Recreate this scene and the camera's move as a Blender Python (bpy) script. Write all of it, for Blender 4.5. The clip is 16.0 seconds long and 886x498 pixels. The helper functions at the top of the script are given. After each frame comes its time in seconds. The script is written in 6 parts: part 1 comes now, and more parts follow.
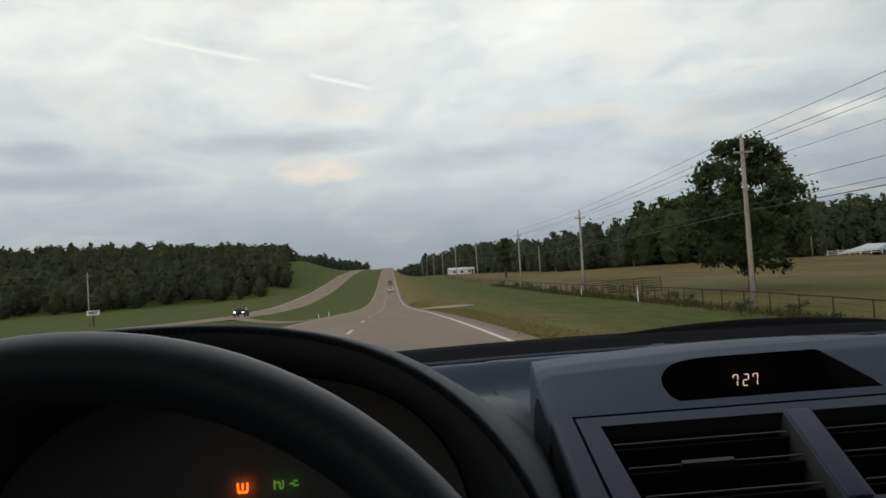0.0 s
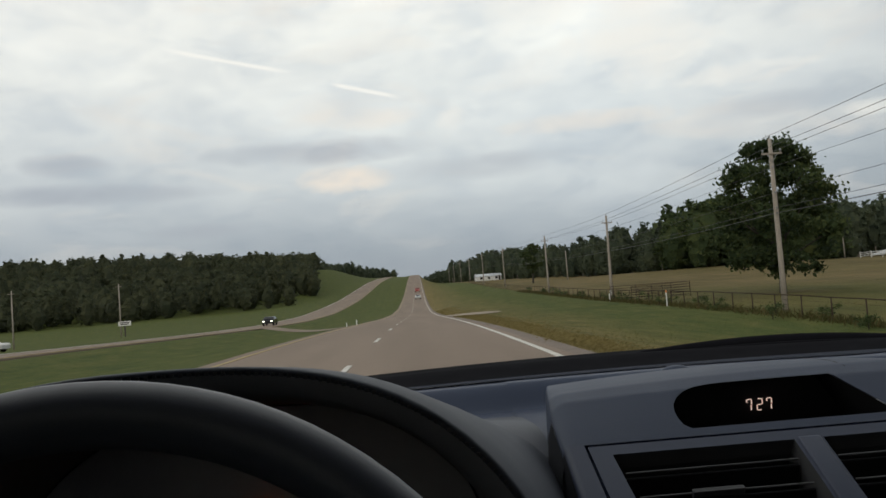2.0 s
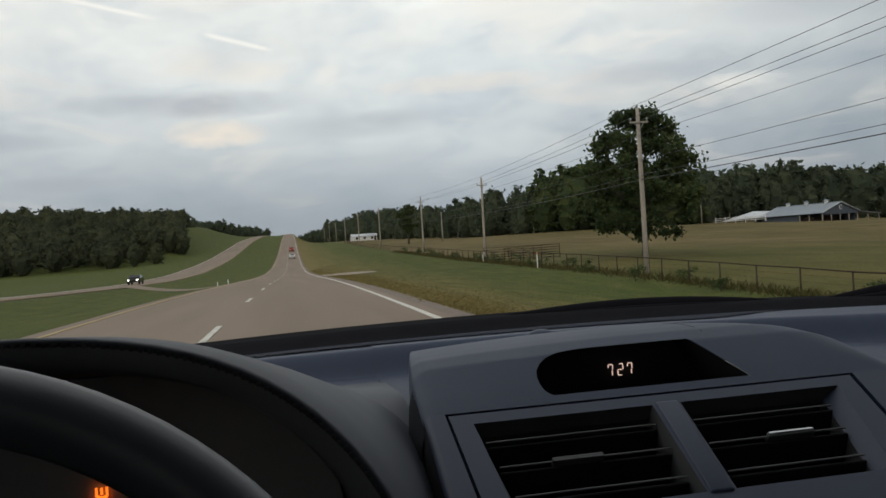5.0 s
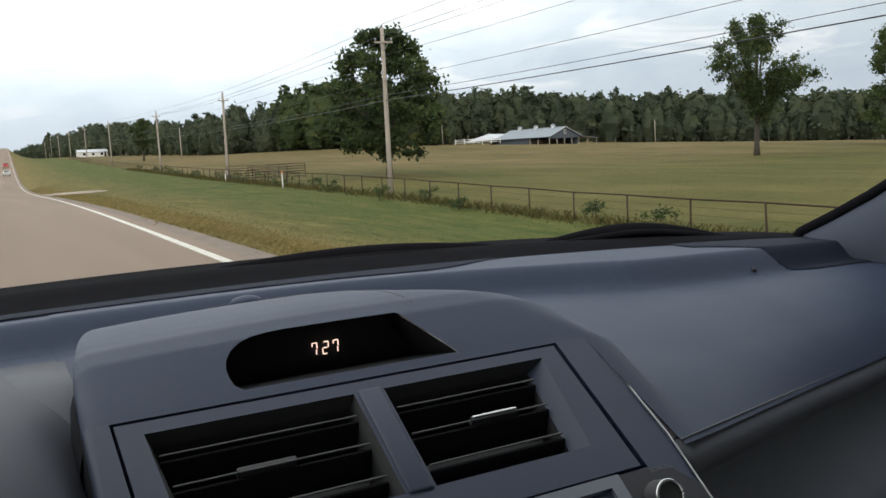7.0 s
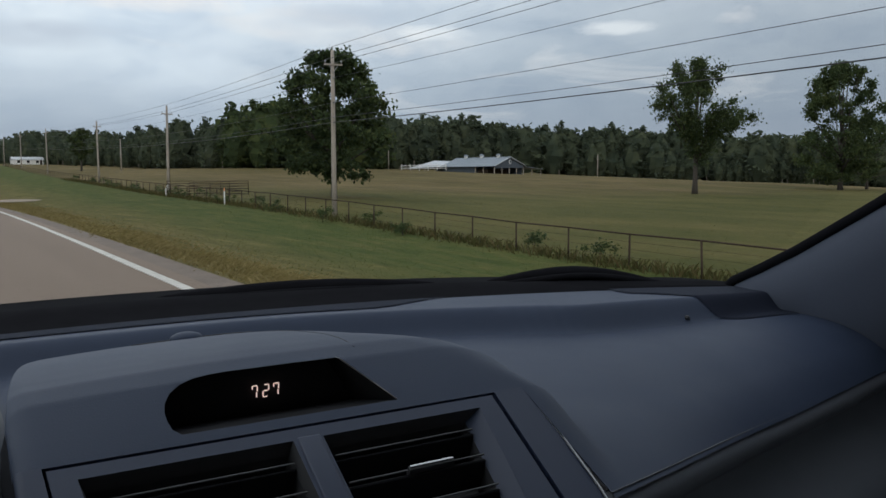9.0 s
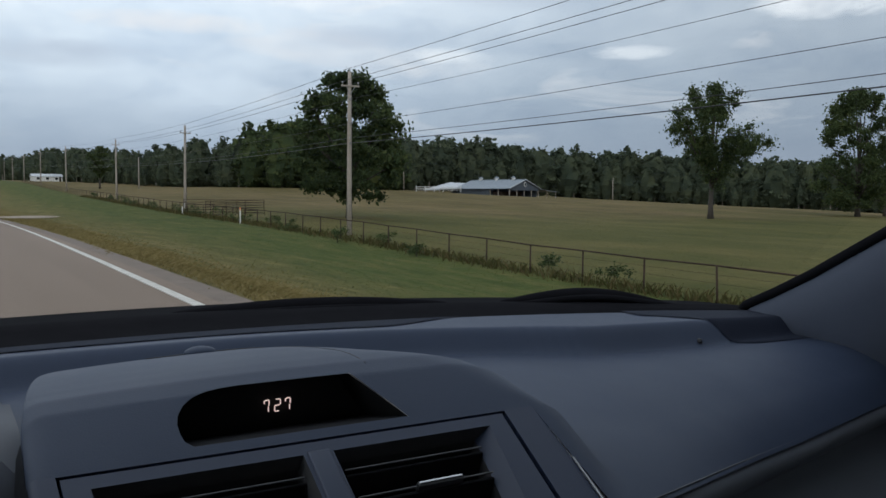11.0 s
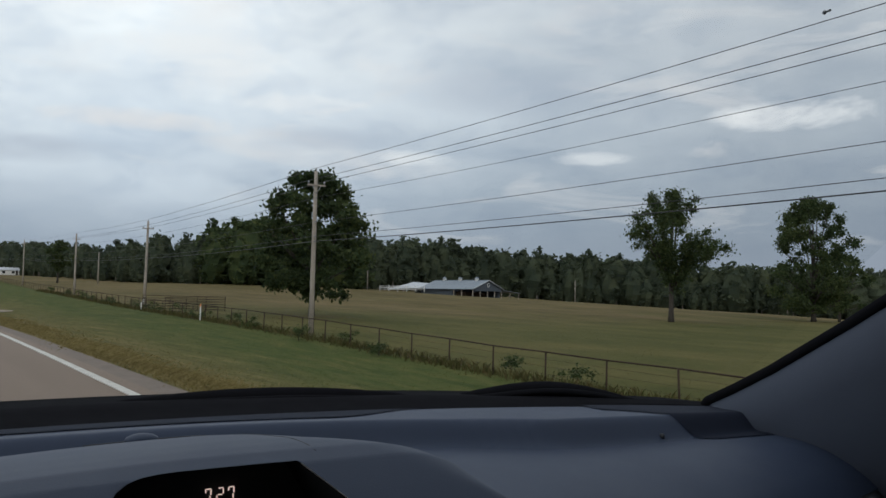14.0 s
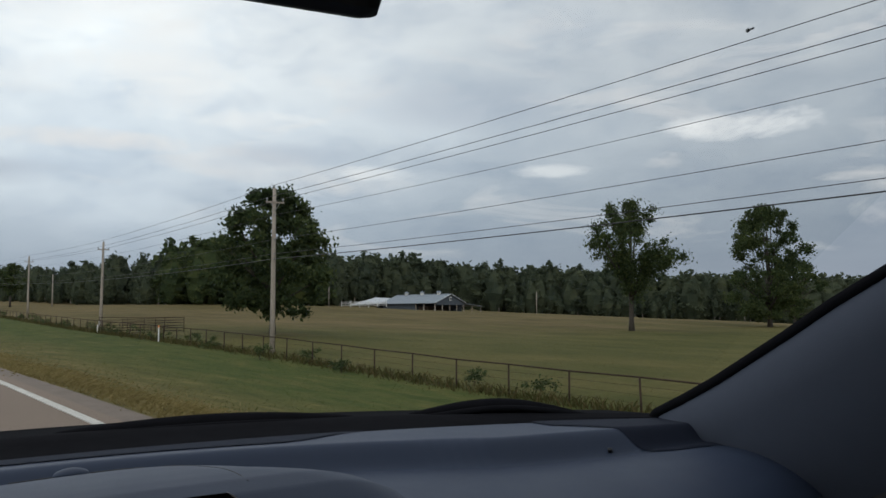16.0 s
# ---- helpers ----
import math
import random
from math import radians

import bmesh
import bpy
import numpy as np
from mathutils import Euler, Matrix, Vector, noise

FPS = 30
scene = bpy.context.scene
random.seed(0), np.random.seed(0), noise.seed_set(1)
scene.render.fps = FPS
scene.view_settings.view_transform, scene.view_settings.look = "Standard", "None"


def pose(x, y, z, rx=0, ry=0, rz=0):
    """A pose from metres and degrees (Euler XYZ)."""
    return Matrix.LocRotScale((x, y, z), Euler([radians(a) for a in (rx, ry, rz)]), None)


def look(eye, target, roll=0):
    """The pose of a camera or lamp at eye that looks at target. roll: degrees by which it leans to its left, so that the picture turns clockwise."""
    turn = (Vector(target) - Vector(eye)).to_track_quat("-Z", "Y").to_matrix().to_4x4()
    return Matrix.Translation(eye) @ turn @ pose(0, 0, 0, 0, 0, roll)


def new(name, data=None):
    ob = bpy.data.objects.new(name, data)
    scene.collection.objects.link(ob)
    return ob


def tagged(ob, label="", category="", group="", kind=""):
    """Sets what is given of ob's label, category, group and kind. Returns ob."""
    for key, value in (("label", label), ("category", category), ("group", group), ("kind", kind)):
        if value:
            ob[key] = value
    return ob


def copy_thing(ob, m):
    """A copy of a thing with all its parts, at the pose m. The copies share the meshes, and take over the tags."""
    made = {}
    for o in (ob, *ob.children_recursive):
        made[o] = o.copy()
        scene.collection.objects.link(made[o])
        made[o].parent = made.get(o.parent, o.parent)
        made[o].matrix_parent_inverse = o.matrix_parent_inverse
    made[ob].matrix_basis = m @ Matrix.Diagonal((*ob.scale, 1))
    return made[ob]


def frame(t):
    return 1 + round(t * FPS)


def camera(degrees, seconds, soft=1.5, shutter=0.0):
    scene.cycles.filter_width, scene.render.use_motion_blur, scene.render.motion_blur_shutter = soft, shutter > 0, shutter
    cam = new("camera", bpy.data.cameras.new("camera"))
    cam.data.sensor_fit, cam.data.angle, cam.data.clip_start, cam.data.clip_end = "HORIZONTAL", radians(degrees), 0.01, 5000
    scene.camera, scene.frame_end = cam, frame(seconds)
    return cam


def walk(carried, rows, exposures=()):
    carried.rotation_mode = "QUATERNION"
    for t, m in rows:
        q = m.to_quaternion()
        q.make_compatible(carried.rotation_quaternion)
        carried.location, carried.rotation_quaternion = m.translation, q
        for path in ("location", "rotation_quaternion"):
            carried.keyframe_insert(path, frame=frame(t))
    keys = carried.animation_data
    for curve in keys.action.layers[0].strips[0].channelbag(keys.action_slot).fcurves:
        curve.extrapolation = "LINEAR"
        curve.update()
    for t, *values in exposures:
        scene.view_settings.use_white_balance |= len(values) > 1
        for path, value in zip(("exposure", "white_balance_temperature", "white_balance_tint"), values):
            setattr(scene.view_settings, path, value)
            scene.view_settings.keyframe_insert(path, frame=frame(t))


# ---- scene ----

EXPO = [(0, 0.0, 6800, 10), (5.3, 0.0, 6800, 10), (5.7, 0.25, 6800, 10), (6.2, 0.58, 6750, 10), (7.0, 1.0, 6750, 10), (7.6, 0.55, 6550, 10), (8.2, 0.25, 6400, 10), (10.3, 0.12, 5950, 10), (11.5, 0.15, 6000, 10), (12.0, 0.0, 6000, 10), (13.0, -0.05, 6050, 10), (14.5, 0.0, 6250, 10), (16.0, 0.02, 6300, 10)]
cam = camera(55.66, 16.0, soft=1.55, shutter=0.0)
walk(cam, [
    (0, pose(-0.2520, 0.0633, 1.1305, 92.75, 3.80, -3.59)),
    (0.5, pose(-0.2467, 0.0582, 1.1340, 92.75, 4.64, -2.97)),
    (1, pose(-0.2490, 0.0517, 1.1390, 92.94, 4.82, -2.47)),
    (1.5, pose(-0.2481, 0.0528, 1.1410, 93.01, 4.01, -2.07)),
    (2, pose(-0.242, 0.050, 1.146, 93.34, 4.50, -1.73)),
    (2.5, pose(-0.241, 0.054, 1.146, 93.13, 4.26, -1.69)),
    (3, pose(-0.244, 0.056, 1.147, 93.05, 4.12, -1.91)),
    (5.3, pose(-0.222, 0.083, 1.147, 88.87, 4.14, -13.99)),
    (5.5, pose(-0.216, 0.085, 1.150, 87.96, 4.30, -16.93)),
    (6, pose(-0.197, 0.100, 1.147, 85.70, 4.09, -22.52)),
    (6.5, pose(-0.185, 0.113, 1.152, 84.72, 4.16, -24.47)),
    (7, pose(-0.176, 0.134, 1.176, 83.43, 3.18, -27.43)),
    (7.5, pose(-0.185, 0.130, 1.204, 84.02, 2.33, -29.09)),
    (8, pose(-0.184, 0.128, 1.201, 84.33, 1.53, -30.34)),
    (10.5, pose(-0.179, 0.127, 1.187, 86.25, -0.13, -30.64)),
    (11, pose(-0.183, 0.122, 1.191, 86.51, -0.17, -30.12)),
    (11.5, pose(-0.192, 0.127, 1.180, 86.73, -0.49, -29.02)),
    (12, pose(-0.191, 0.131, 1.182, 91.93, -1.03, -27.36)),
    (12.5, pose(-0.185, 0.136, 1.179, 92.23, -1.04, -28.34)),
    (13, pose(-0.185, 0.133, 1.178, 92.79, -0.95, -29.62)),
    (13.5, pose(-0.187, 0.130, 1.179, 93.14, -0.87, -30.59)),
    (14, pose(-0.173, 0.130, 1.178, 93.35, -1.00, -32.61)),
    (14.5, pose(-0.161, 0.124, 1.176, 93.64, -0.81, -35.83)),
    (15, pose(-0.155, 0.122, 1.178, 93.53, -0.15, -36.24)),
    (15.5, pose(-0.154, 0.123, 1.180, 93.76, 0.51, -36.08)),
    (16, pose(-0.154, 0.122, 1.184, 94.33, 0.43, -35.17)),
], exposures=EXPO)

# ---------------------------------------------------------------- world and light
world = bpy.data.worlds.new("sky")
scene.world = world
world.use_nodes = True
NT = world.node_tree
NT.nodes.clear()


def nd(tree, kind, **kw):
    n = tree.nodes.new(kind)
    for k, v in kw.items():
        if k == "op":
            n.operation = v
        elif k == "blend":
            n.blend_type = v
        elif k == "data":
            n.data_type = v
        else:
            n.inputs[k].default_value = v
    return n


def sky_world():
    t = NT
    L = t.links.new
    neg = nd(t, "ShaderNodeVectorMath", op="SCALE")
    neg.inputs["Scale"].default_value = 1.0
    tc = t.nodes.new("ShaderNodeTexCoord")
    L(tc.outputs["Generated"], neg.inputs[0])
    sep = t.nodes.new("ShaderNodeSeparateXYZ")
    L(neg.outputs[0], sep.inputs[0])

    def math_(op, a, b=None, c=None, clamp=False):
        n = nd(t, "ShaderNodeMath", op=op)
        n.use_clamp = clamp
        for i, v in enumerate((a, b, c)):
            if v is None:
                continue
            if isinstance(v, (int, float)):
                n.inputs[i].default_value = v
            else:
                L(v, n.inputs[i])
        return n.outputs[0]

    z = sep.outputs["Z"]
    x = sep.outputs["X"]
    y = sep.outputs["Y"]
    az = math_("ARCTAN2", x, y)
    el = math_("ARCSINE", z)
    comb = t.nodes.new("ShaderNodeCombineXYZ")
    L(math_("MULTIPLY", az, 2.0), comb.inputs[0])
    L(math_("MULTIPLY", el, 5.2), comb.inputs[1])

    def noise_(scale, detail, rough, stretch, rot, dist=0.6):
        mp = t.nodes.new("ShaderNodeMapping")
        mp.inputs["Scale"].default_value = stretch
        mp.inputs["Rotation"].default_value = (0, 0, radians(rot))
        L(comb.outputs[0], mp.inputs[0])
        n = nd(t, "ShaderNodeTexNoise", Scale=scale, Detail=detail, Roughness=rough, Distortion=dist)
        L(mp.outputs[0], n.inputs["Vector"])
        return n.outputs["Fac"]

    def ramp(fac, stops):
        r = t.nodes.new("ShaderNodeValToRGB")
        while len(r.color_ramp.elements) < len(stops):
            r.color_ramp.elements.new(0.5)
        for e, (p, c) in zip(r.color_ramp.elements, stops):
            e.position, e.color = p, (*c, 1) if len(c) == 3 else c
        L(fac, r.inputs[0])
        return r.outputs["Color"]

    def mix(fac, a, b, blend="MIX"):
        n = nd(t, "ShaderNodeMix", data="RGBA")
        n.blend_type = blend
        for sock, v in ((n.inputs[0], fac), (n.inputs[6], a), (n.inputs[7], b)):
            if isinstance(v, (int, float)):
                sock.default_value = v
            elif isinstance(v, tuple):
                sock.default_value = (*v, 1)
            else:
                L(v, sock)
        return n.outputs[2]

    sky = t.nodes.new("ShaderNodeTexSky")
    sky.sky_type = "NISHITA"
    sky.sun_disc = False
    sky.sun_elevation, sky.sun_rotation = radians(12), radians(200)
    clear = mix(1.0, sky.outputs[0], (0.10, 0.10, 0.10), "MULTIPLY")
    # overcast deck: darker slate low down, pale above
    deck = ramp(math_("MULTIPLY", z, 2.0, clamp=True), [
        (0.0, (0.30, 0.35, 0.43)), (0.10, (0.33, 0.38, 0.46)), (0.24, (0.50, 0.55, 0.61)),
        (0.42, (0.70, 0.745, 0.78)), (0.62, (0.82, 0.85, 0.86)), (1.0, (0.80, 0.83, 0.85))])
    # thinner cloud ahead and above, heavier to the side
    side = math_("ADD", math_("MULTIPLY", x, 0.80), math_("MULTIPLY", y, -0.60))
    deck = mix(1.0, deck, ramp(math_("MULTIPLY_ADD", side, 0.5, 0.5), [(0.10, (1.12, 1.11, 1.10)), (0.20, (1.18, 1.17, 1.15)), (0.30, (1.25, 1.24, 1.22)), (0.40, (1.04, 1.04, 1.04)), (0.50, (0.81, 0.825, 0.845)), (0.62, (0.66, 0.675, 0.70)), (0.80, (0.59, 0.605, 0.63)), (1.0, (0.63, 0.65, 0.68))]), "MULTIPLY")
    big = noise_(1.7, 6, 0.6, (1.1, 0.9, 1), -8, 0.3)
    fine = noise_(4.6, 9, 0.62, (1.15, 0.95, 1), -5, 0.35)
    wisp = noise_(2.8, 6, 0.55, (0.8, 1.2, 1), 6, 0.9)
    shade = ramp(big, [(0.28, (0.80, 0.83, 0.87)), (0.50, (1.0, 1.0, 1.0)), (0.72, (1.15, 1.14, 1.12))])
    deck = mix(1.0, deck, shade, "MULTIPLY")
    streak = ramp(fine, [(0.34, (0.88, 0.90, 0.93)), (0.50, (1.0, 1.0, 1.0)), (0.68, (1.08, 1.07, 1.05))])
    deck = mix(1.0, deck, streak, "MULTIPLY")
    warm = ramp(wisp, [(0.54, (0, 0, 0)), (0.72, (1, 1, 1))])
    warmf = math_("MULTIPLY", warm, 0.5)
    deck = mix(warmf, deck, (0.90, 0.85, 0.80))
    low = math_("SUBTRACT", 1.0, math_("MULTIPLY", math_("MAXIMUM", z, 0.0), 8.0, clamp=True))
    deck = mix(math_("MULTIPLY", low, 0.8), deck, (0.315, 0.365, 0.445))
    # bright breaks and slate bars in the cloud
    def spot(a0, e0, wa, we, ragged=0.5):
        u = math_("DIVIDE", math_("SUBTRACT", az, radians(a0)), radians(wa))
        v = math_("DIVIDE", math_("SUBTRACT", el, radians(e0)), radians(we))
        d = math_("ADD", math_("MULTIPLY", u, u), math_("MULTIPLY", v, v))
        d = math_("ADD", d, math_("MULTIPLY", math_("SUBTRACT", 0.52, fine), 6.0 * ragged))
        return math_("SUBTRACT", 1.0, d, clamp=True)

    for a0, e0, wa, we, gain, tone in SPOTS:
        deck = mix(math_("MULTIPLY", spot(a0, e0, wa, we), gain), deck, tone)
    # a contrail, broken in the middle
    def trail(az0, el0, az1, el1, width, gain):
        dx, dy = az1 - az0, el1 - el0
        ln = math.hypot(dx, dy)
        u = math_("DIVIDE", math_("ADD", math_("MULTIPLY", math_("SUBTRACT", az, az0), dx / ln),
                                  math_("MULTIPLY", math_("SUBTRACT", el, el0), dy / ln)), ln)
        v = math_("ABSOLUTE", math_("ADD", math_("MULTIPLY", math_("SUBTRACT", az, az0), -dy / ln),
                                    math_("MULTIPLY", math_("SUBTRACT", el, el0), dx / ln)))
        v = math_("ADD", v, math_("MULTIPLY", math_("SUBTRACT", fine, 0.5), width * 1.2))
        a = math_("SUBTRACT", 1.0, math_("DIVIDE", math_("ABSOLUTE", v), width), clamp=True)
        b = math_("MULTIPLY", math_("MULTIPLY", math_("MULTIPLY", u, 6.0, clamp=True),
                                    math_("MULTIPLY", math_("SUBTRACT", 1.0, u), 5.0, clamp=True)), gain)
        return math_("MULTIPLY", a, b)

    tr = math_("ADD", trail(TRAIL[0], TRAIL[1], TRAIL[2], TRAIL[3], 0.0036, 0.75),
               trail(TRAIL[4], TRAIL[5], TRAIL[6], TRAIL[7], 0.0032, 0.75))
    deck = mix(math_("MINIMUM", tr, 1.0), deck, (1.12, 1.10, 1.06))
    final = mix(0.92, clear, deck)
    bg = nd(t, "ShaderNodeBackground", Strength=SKY_GAIN)
    L(final, bg.inputs[0])
    out = t.nodes.new("ShaderNodeOutputWorld")
    L(bg.outputs[0], out.inputs[0])


SKY_GAIN = 1.0
PEACH, PALE, SLATE = (0.95, 0.86, 0.78), (0.97, 0.96, 0.93), (0.42, 0.46, 0.54)
SPOTS = [(-4.3, 8.5, 3.6, 1.0, 0.95, PEACH), (-2.5, 12.6, 4.5, 0.9, 0.45, PEACH), (3.2, 12.2, 1.3, 0.9, 0.7, PALE), (16.5, 15.8, 5.0, 3.0, 0.75, PALE),
         (22.5, 12.8, 5.0, 0.8, 0.7, PALE), (12.0, 11.0, 6.0, 0.8, 0.55, PEACH), (55.0, 12.0, 5.0, 1.1, 0.75, PALE), (42.0, 9.5, 3.0, 0.5, 0.5, PALE), (8.0, 20.5, 9.0, 3.5, 0.5, PALE),
         (30.0, 9.5, 3.5, 0.6, 0.45, PALE), (-20.0, 8.2, 8.0, 0.8, 0.80, SLATE), (-6.0, 10.5, 9.0, 1.0, 0.70, SLATE), (-22.0, 10.0, 3.0, 0.9, 0.85, SLATE), (-14.0, 5.6, 4.0, 0.6, 0.7, SLATE),
         (9.0, 9.2, 4.0, 0.6, 0.35, SLATE), (4.0, 8.8, 7.0, 1.0, 0.4, SLATE), (25.0, 10.6, 6.0, 0.9, 0.4, SLATE), (36.0, 14.0, 8.0, 2.0, 0.35, SLATE)]
TRAIL = (radians(-15.9), radians(17.3), radians(-7.2), radians(15.7), radians(-5.0), radians(14.95), radians(-0.1), radians(13.75))
sky_world()
sun = new("sun", bpy.data.lights.new("sun", "SUN"))
sun.data.energy, sun.data.angle, sun.data.color = 0.7, radians(25), (1.0, 0.93, 0.84)
sun.matrix_world = look((0, 0, 50), (20, 60, 12))

# ---------------------------------------------------------------- materials


class Mat:
    """A node material written step by step."""

    def __init__(self, name, rough=0.8, metal=0.0, spec=0.5):
        self.m = bpy.data.materials.new(name)
        self.m.use_nodes = True
        self.t = self.m.node_tree
        self.b = self.t.nodes["Principled BSDF"]
        self.b.inputs["Roughness"].default_value = rough
        self.b.inputs["Metallic"].default_value = metal
        self.b.inputs["Specular IOR Level"].default_value = spec
        self.co = self.t.nodes.new("ShaderNodeTexCoord").outputs["Object"]

    def link(self, a, b):
        self.t.links.new(a, b)

    def world_co(self):
        self.co = self.t.nodes.new("ShaderNodeNewGeometry").outputs["Position"]

    def noise(self, scale, detail=4, rough=0.6, stretch=(1, 1, 1), dist=0.0):
        mp = self.t.nodes.new("ShaderNodeMapping")
        mp.inputs["Scale"].default_value = stretch
        self.link(self.co, mp.inputs[0])
        n = nd(self.t, "ShaderNodeTexNoise", Scale=scale, Detail=detail, Roughness=rough, Distortion=dist)
        self.link(mp.outputs[0], n.inputs["Vector"])
        return n.outputs["Fac"]

    def ramp(self, fac, stops):
        r = self.t.nodes.new("ShaderNodeValToRGB")
        while len(r.color_ramp.elements) < len(stops):
            r.color_ramp.elements.new(0.5)
        for e, (p, c) in zip(r.color_ramp.elements, stops):
            if isinstance(c, (int, float)):
                c = (c, c, c)
            e.position, e.color = p, (*c, 1)
        self.link(fac, r.inputs[0])
        return r.outputs["Color"]

    def mix(self, fac, a, b, blend="MIX"):
        n = nd(self.t, "ShaderNodeMix", data="RGBA")
        n.blend_type = blend
        for sock, v in ((n.inputs[0], fac), (n.inputs[6], a), (n.inputs[7], b)):
            if isinstance(v, (int, float)):
                sock.default_value = v
            elif isinstance(v, tuple):
                sock.default_value = (*v, 1)
            else:
                self.link(v, sock)
        return n.outputs[2]

    def math(self, op, a, b=None, clamp=False):
        n = nd(self.t, "ShaderNodeMath", op=op)
        n.use_clamp = clamp
        for i, v in enumerate((a, b)):
            if v is None:
                continue
            if isinstance(v, (int, float)):
                n.inputs[i].default_value = v
            else:
                self.link(v, n.inputs[i])
        return n.outputs[0]

    def island(self):
        return self.t.nodes.new("ShaderNodeNewGeometry").outputs["Random Per Island"]

    def colour(self, c):
        if isinstance(c, tuple):
            self.b.inputs["Base Color"].default_value = (*c, 1)
        else:
            self.link(c, self.b.inputs["Base Color"])
        return self

    def bump(self, fac, strength=0.3, distance=0.01):
        n = nd(self.t, "ShaderNodeBump", Strength=strength, Distance=distance)
        self.link(fac, n.inputs["Height"])
        self.link(n.outputs[0], self.b.inputs["Normal"])
        return self

    def rough(self, c):
        self.link(c, self.b.inputs["Roughness"])
        return self


def plain(name, c, rough=0.6, metal=0.0, scale=8.0, vary=0.15, bump=0.0, dist=0.01, spec=0.5, stretch=(1, 1, 1)):
    m = Mat(name, rough, metal, spec)
    n = m.noise(scale, 6, 0.65, stretch)
    lo, hi = tuple(v * (1 - vary) for v in c), tuple(min(1, v * (1 + vary)) for v in c)
    m.colour(m.ramp(n, [(0.3, lo), (0.7, hi)]))
    if bump:
        m.bump(m.noise(scale * 4, 4, 0.6, stretch), bump, dist)
    return m.m


def grain_plastic(name, c, rough, scale=900.0, bump=0.25, spec=0.5):
    m = Mat(name, rough, 0.0, spec)
    smear = m.noise(9.0, 5, 0.6)
    m.colour(m.ramp(smear, [(0.3, tuple(v * 0.95 for v in c)), (0.7, tuple(v * 1.05 for v in c))]))
    m.rough(m.ramp(m.noise(14.0, 4, 0.6), [(0.3, rough - 0.02), (0.7, rough + 0.03)]))
    m.bump(m.noise(scale, 2, 0.5), bump, 0.0006)
    return m.m


def glow(name, c, strength):
    m = bpy.data.materials.new(name)
    m.use_nodes = True
    b = m.node_tree.nodes["Principled BSDF"]
    b.inputs["Base Color"].default_value = (*c, 1)
    b.inputs["Emission Color"].default_value = (*c, 1)
    b.inputs["Emission Strength"].default_value = strength
    return m


def glass_material(name="windscreen_glass", tint=(0.94, 0.955, 0.95, 1)):
    m = bpy.data.materials.new(name)
    m.use_nodes = True
    t = m.node_tree
    t.nodes.clear()
    tr = nd(t, "ShaderNodeBsdfTransparent", Color=tint)
    gl = nd(t, "ShaderNodeBsdfGlossy", Roughness=0.02)
    mx = t.nodes.new("ShaderNodeMixShader")
    mx.inputs[0].default_value = 0.015
    out = t.nodes.new("ShaderNodeOutputMaterial")
    t.links.new(tr.outputs[0], mx.inputs[1])
    t.links.new(gl.outputs[0], mx.inputs[2])
    t.links.new(mx.outputs[0], out.inputs[0])
    return m


def leaf_material(name, dark, light, tint=(0.09, 0.10, 0.02), through_=0.35, spread=1.0):
    m = Mat(name, 0.8, 0.0, 0.15)
    m.world_co()
    r = m.island()
    c = m.ramp(r, [(0.0, dark), (0.6, light), (1.0, tint)])
    patch = m.noise(0.12, 3, 0.6)
    c = m.mix(1.0, c, m.ramp(patch, [(0.3, (0.72, 0.78, 0.8)), (0.7, (1.2, 1.15, 1.0))]), "MULTIPLY")
    mottle = m.noise(1.6, 5, 0.75)
    c = m.mix(1.0, c, m.ramp(mottle, [(0.3, 1 - 0.45 * spread), (0.5, 1.0), (0.7, 1 + 0.4 * spread)]), "MULTIPLY")
    m.colour(c).bump(mottle, 0.9 * spread, 0.25)
    tr = m.t.nodes.new("ShaderNodeBsdfTranslucent")
    m.link(c, tr.inputs[0])
    mx = m.t.nodes.new("ShaderNodeMixShader")
    mx.inputs[0].default_value = through_
    m.link(m.b.outputs[0], mx.inputs[1])
    m.link(tr.outputs[0], mx.inputs[2])
    m.link(mx.outputs[0], m.t.nodes["Material Output"].inputs[0])
    return m.m


def blade_material(name, dark, light, dry):
    """Grass blades: a narrow spread of tone, a little light passing through."""
    m = Mat(name, 0.9, 0.0, 0.1)
    m.world_co()
    c = m.ramp(m.island(), [(0.0, dark), (0.7, light), (1.0, dry)])
    c = m.mix(1.0, c, m.ramp(m.noise(0.35, 5, 0.7, (1, 0.3, 1)), [(0.3, 0.85), (0.7, 1.18)]), "MULTIPLY")
    m.colour(c)
    tr = m.t.nodes.new("ShaderNodeBsdfTranslucent")
    m.link(c, tr.inputs[0])
    mx = m.t.nodes.new("ShaderNodeMixShader")
    mx.inputs[0].default_value = 0.45
    m.link(m.b.outputs[0], mx.inputs[1])
    m.link(tr.outputs[0], mx.inputs[2])
    m.link(mx.outputs[0], m.t.nodes["Material Output"].inputs[0])
    return m.m


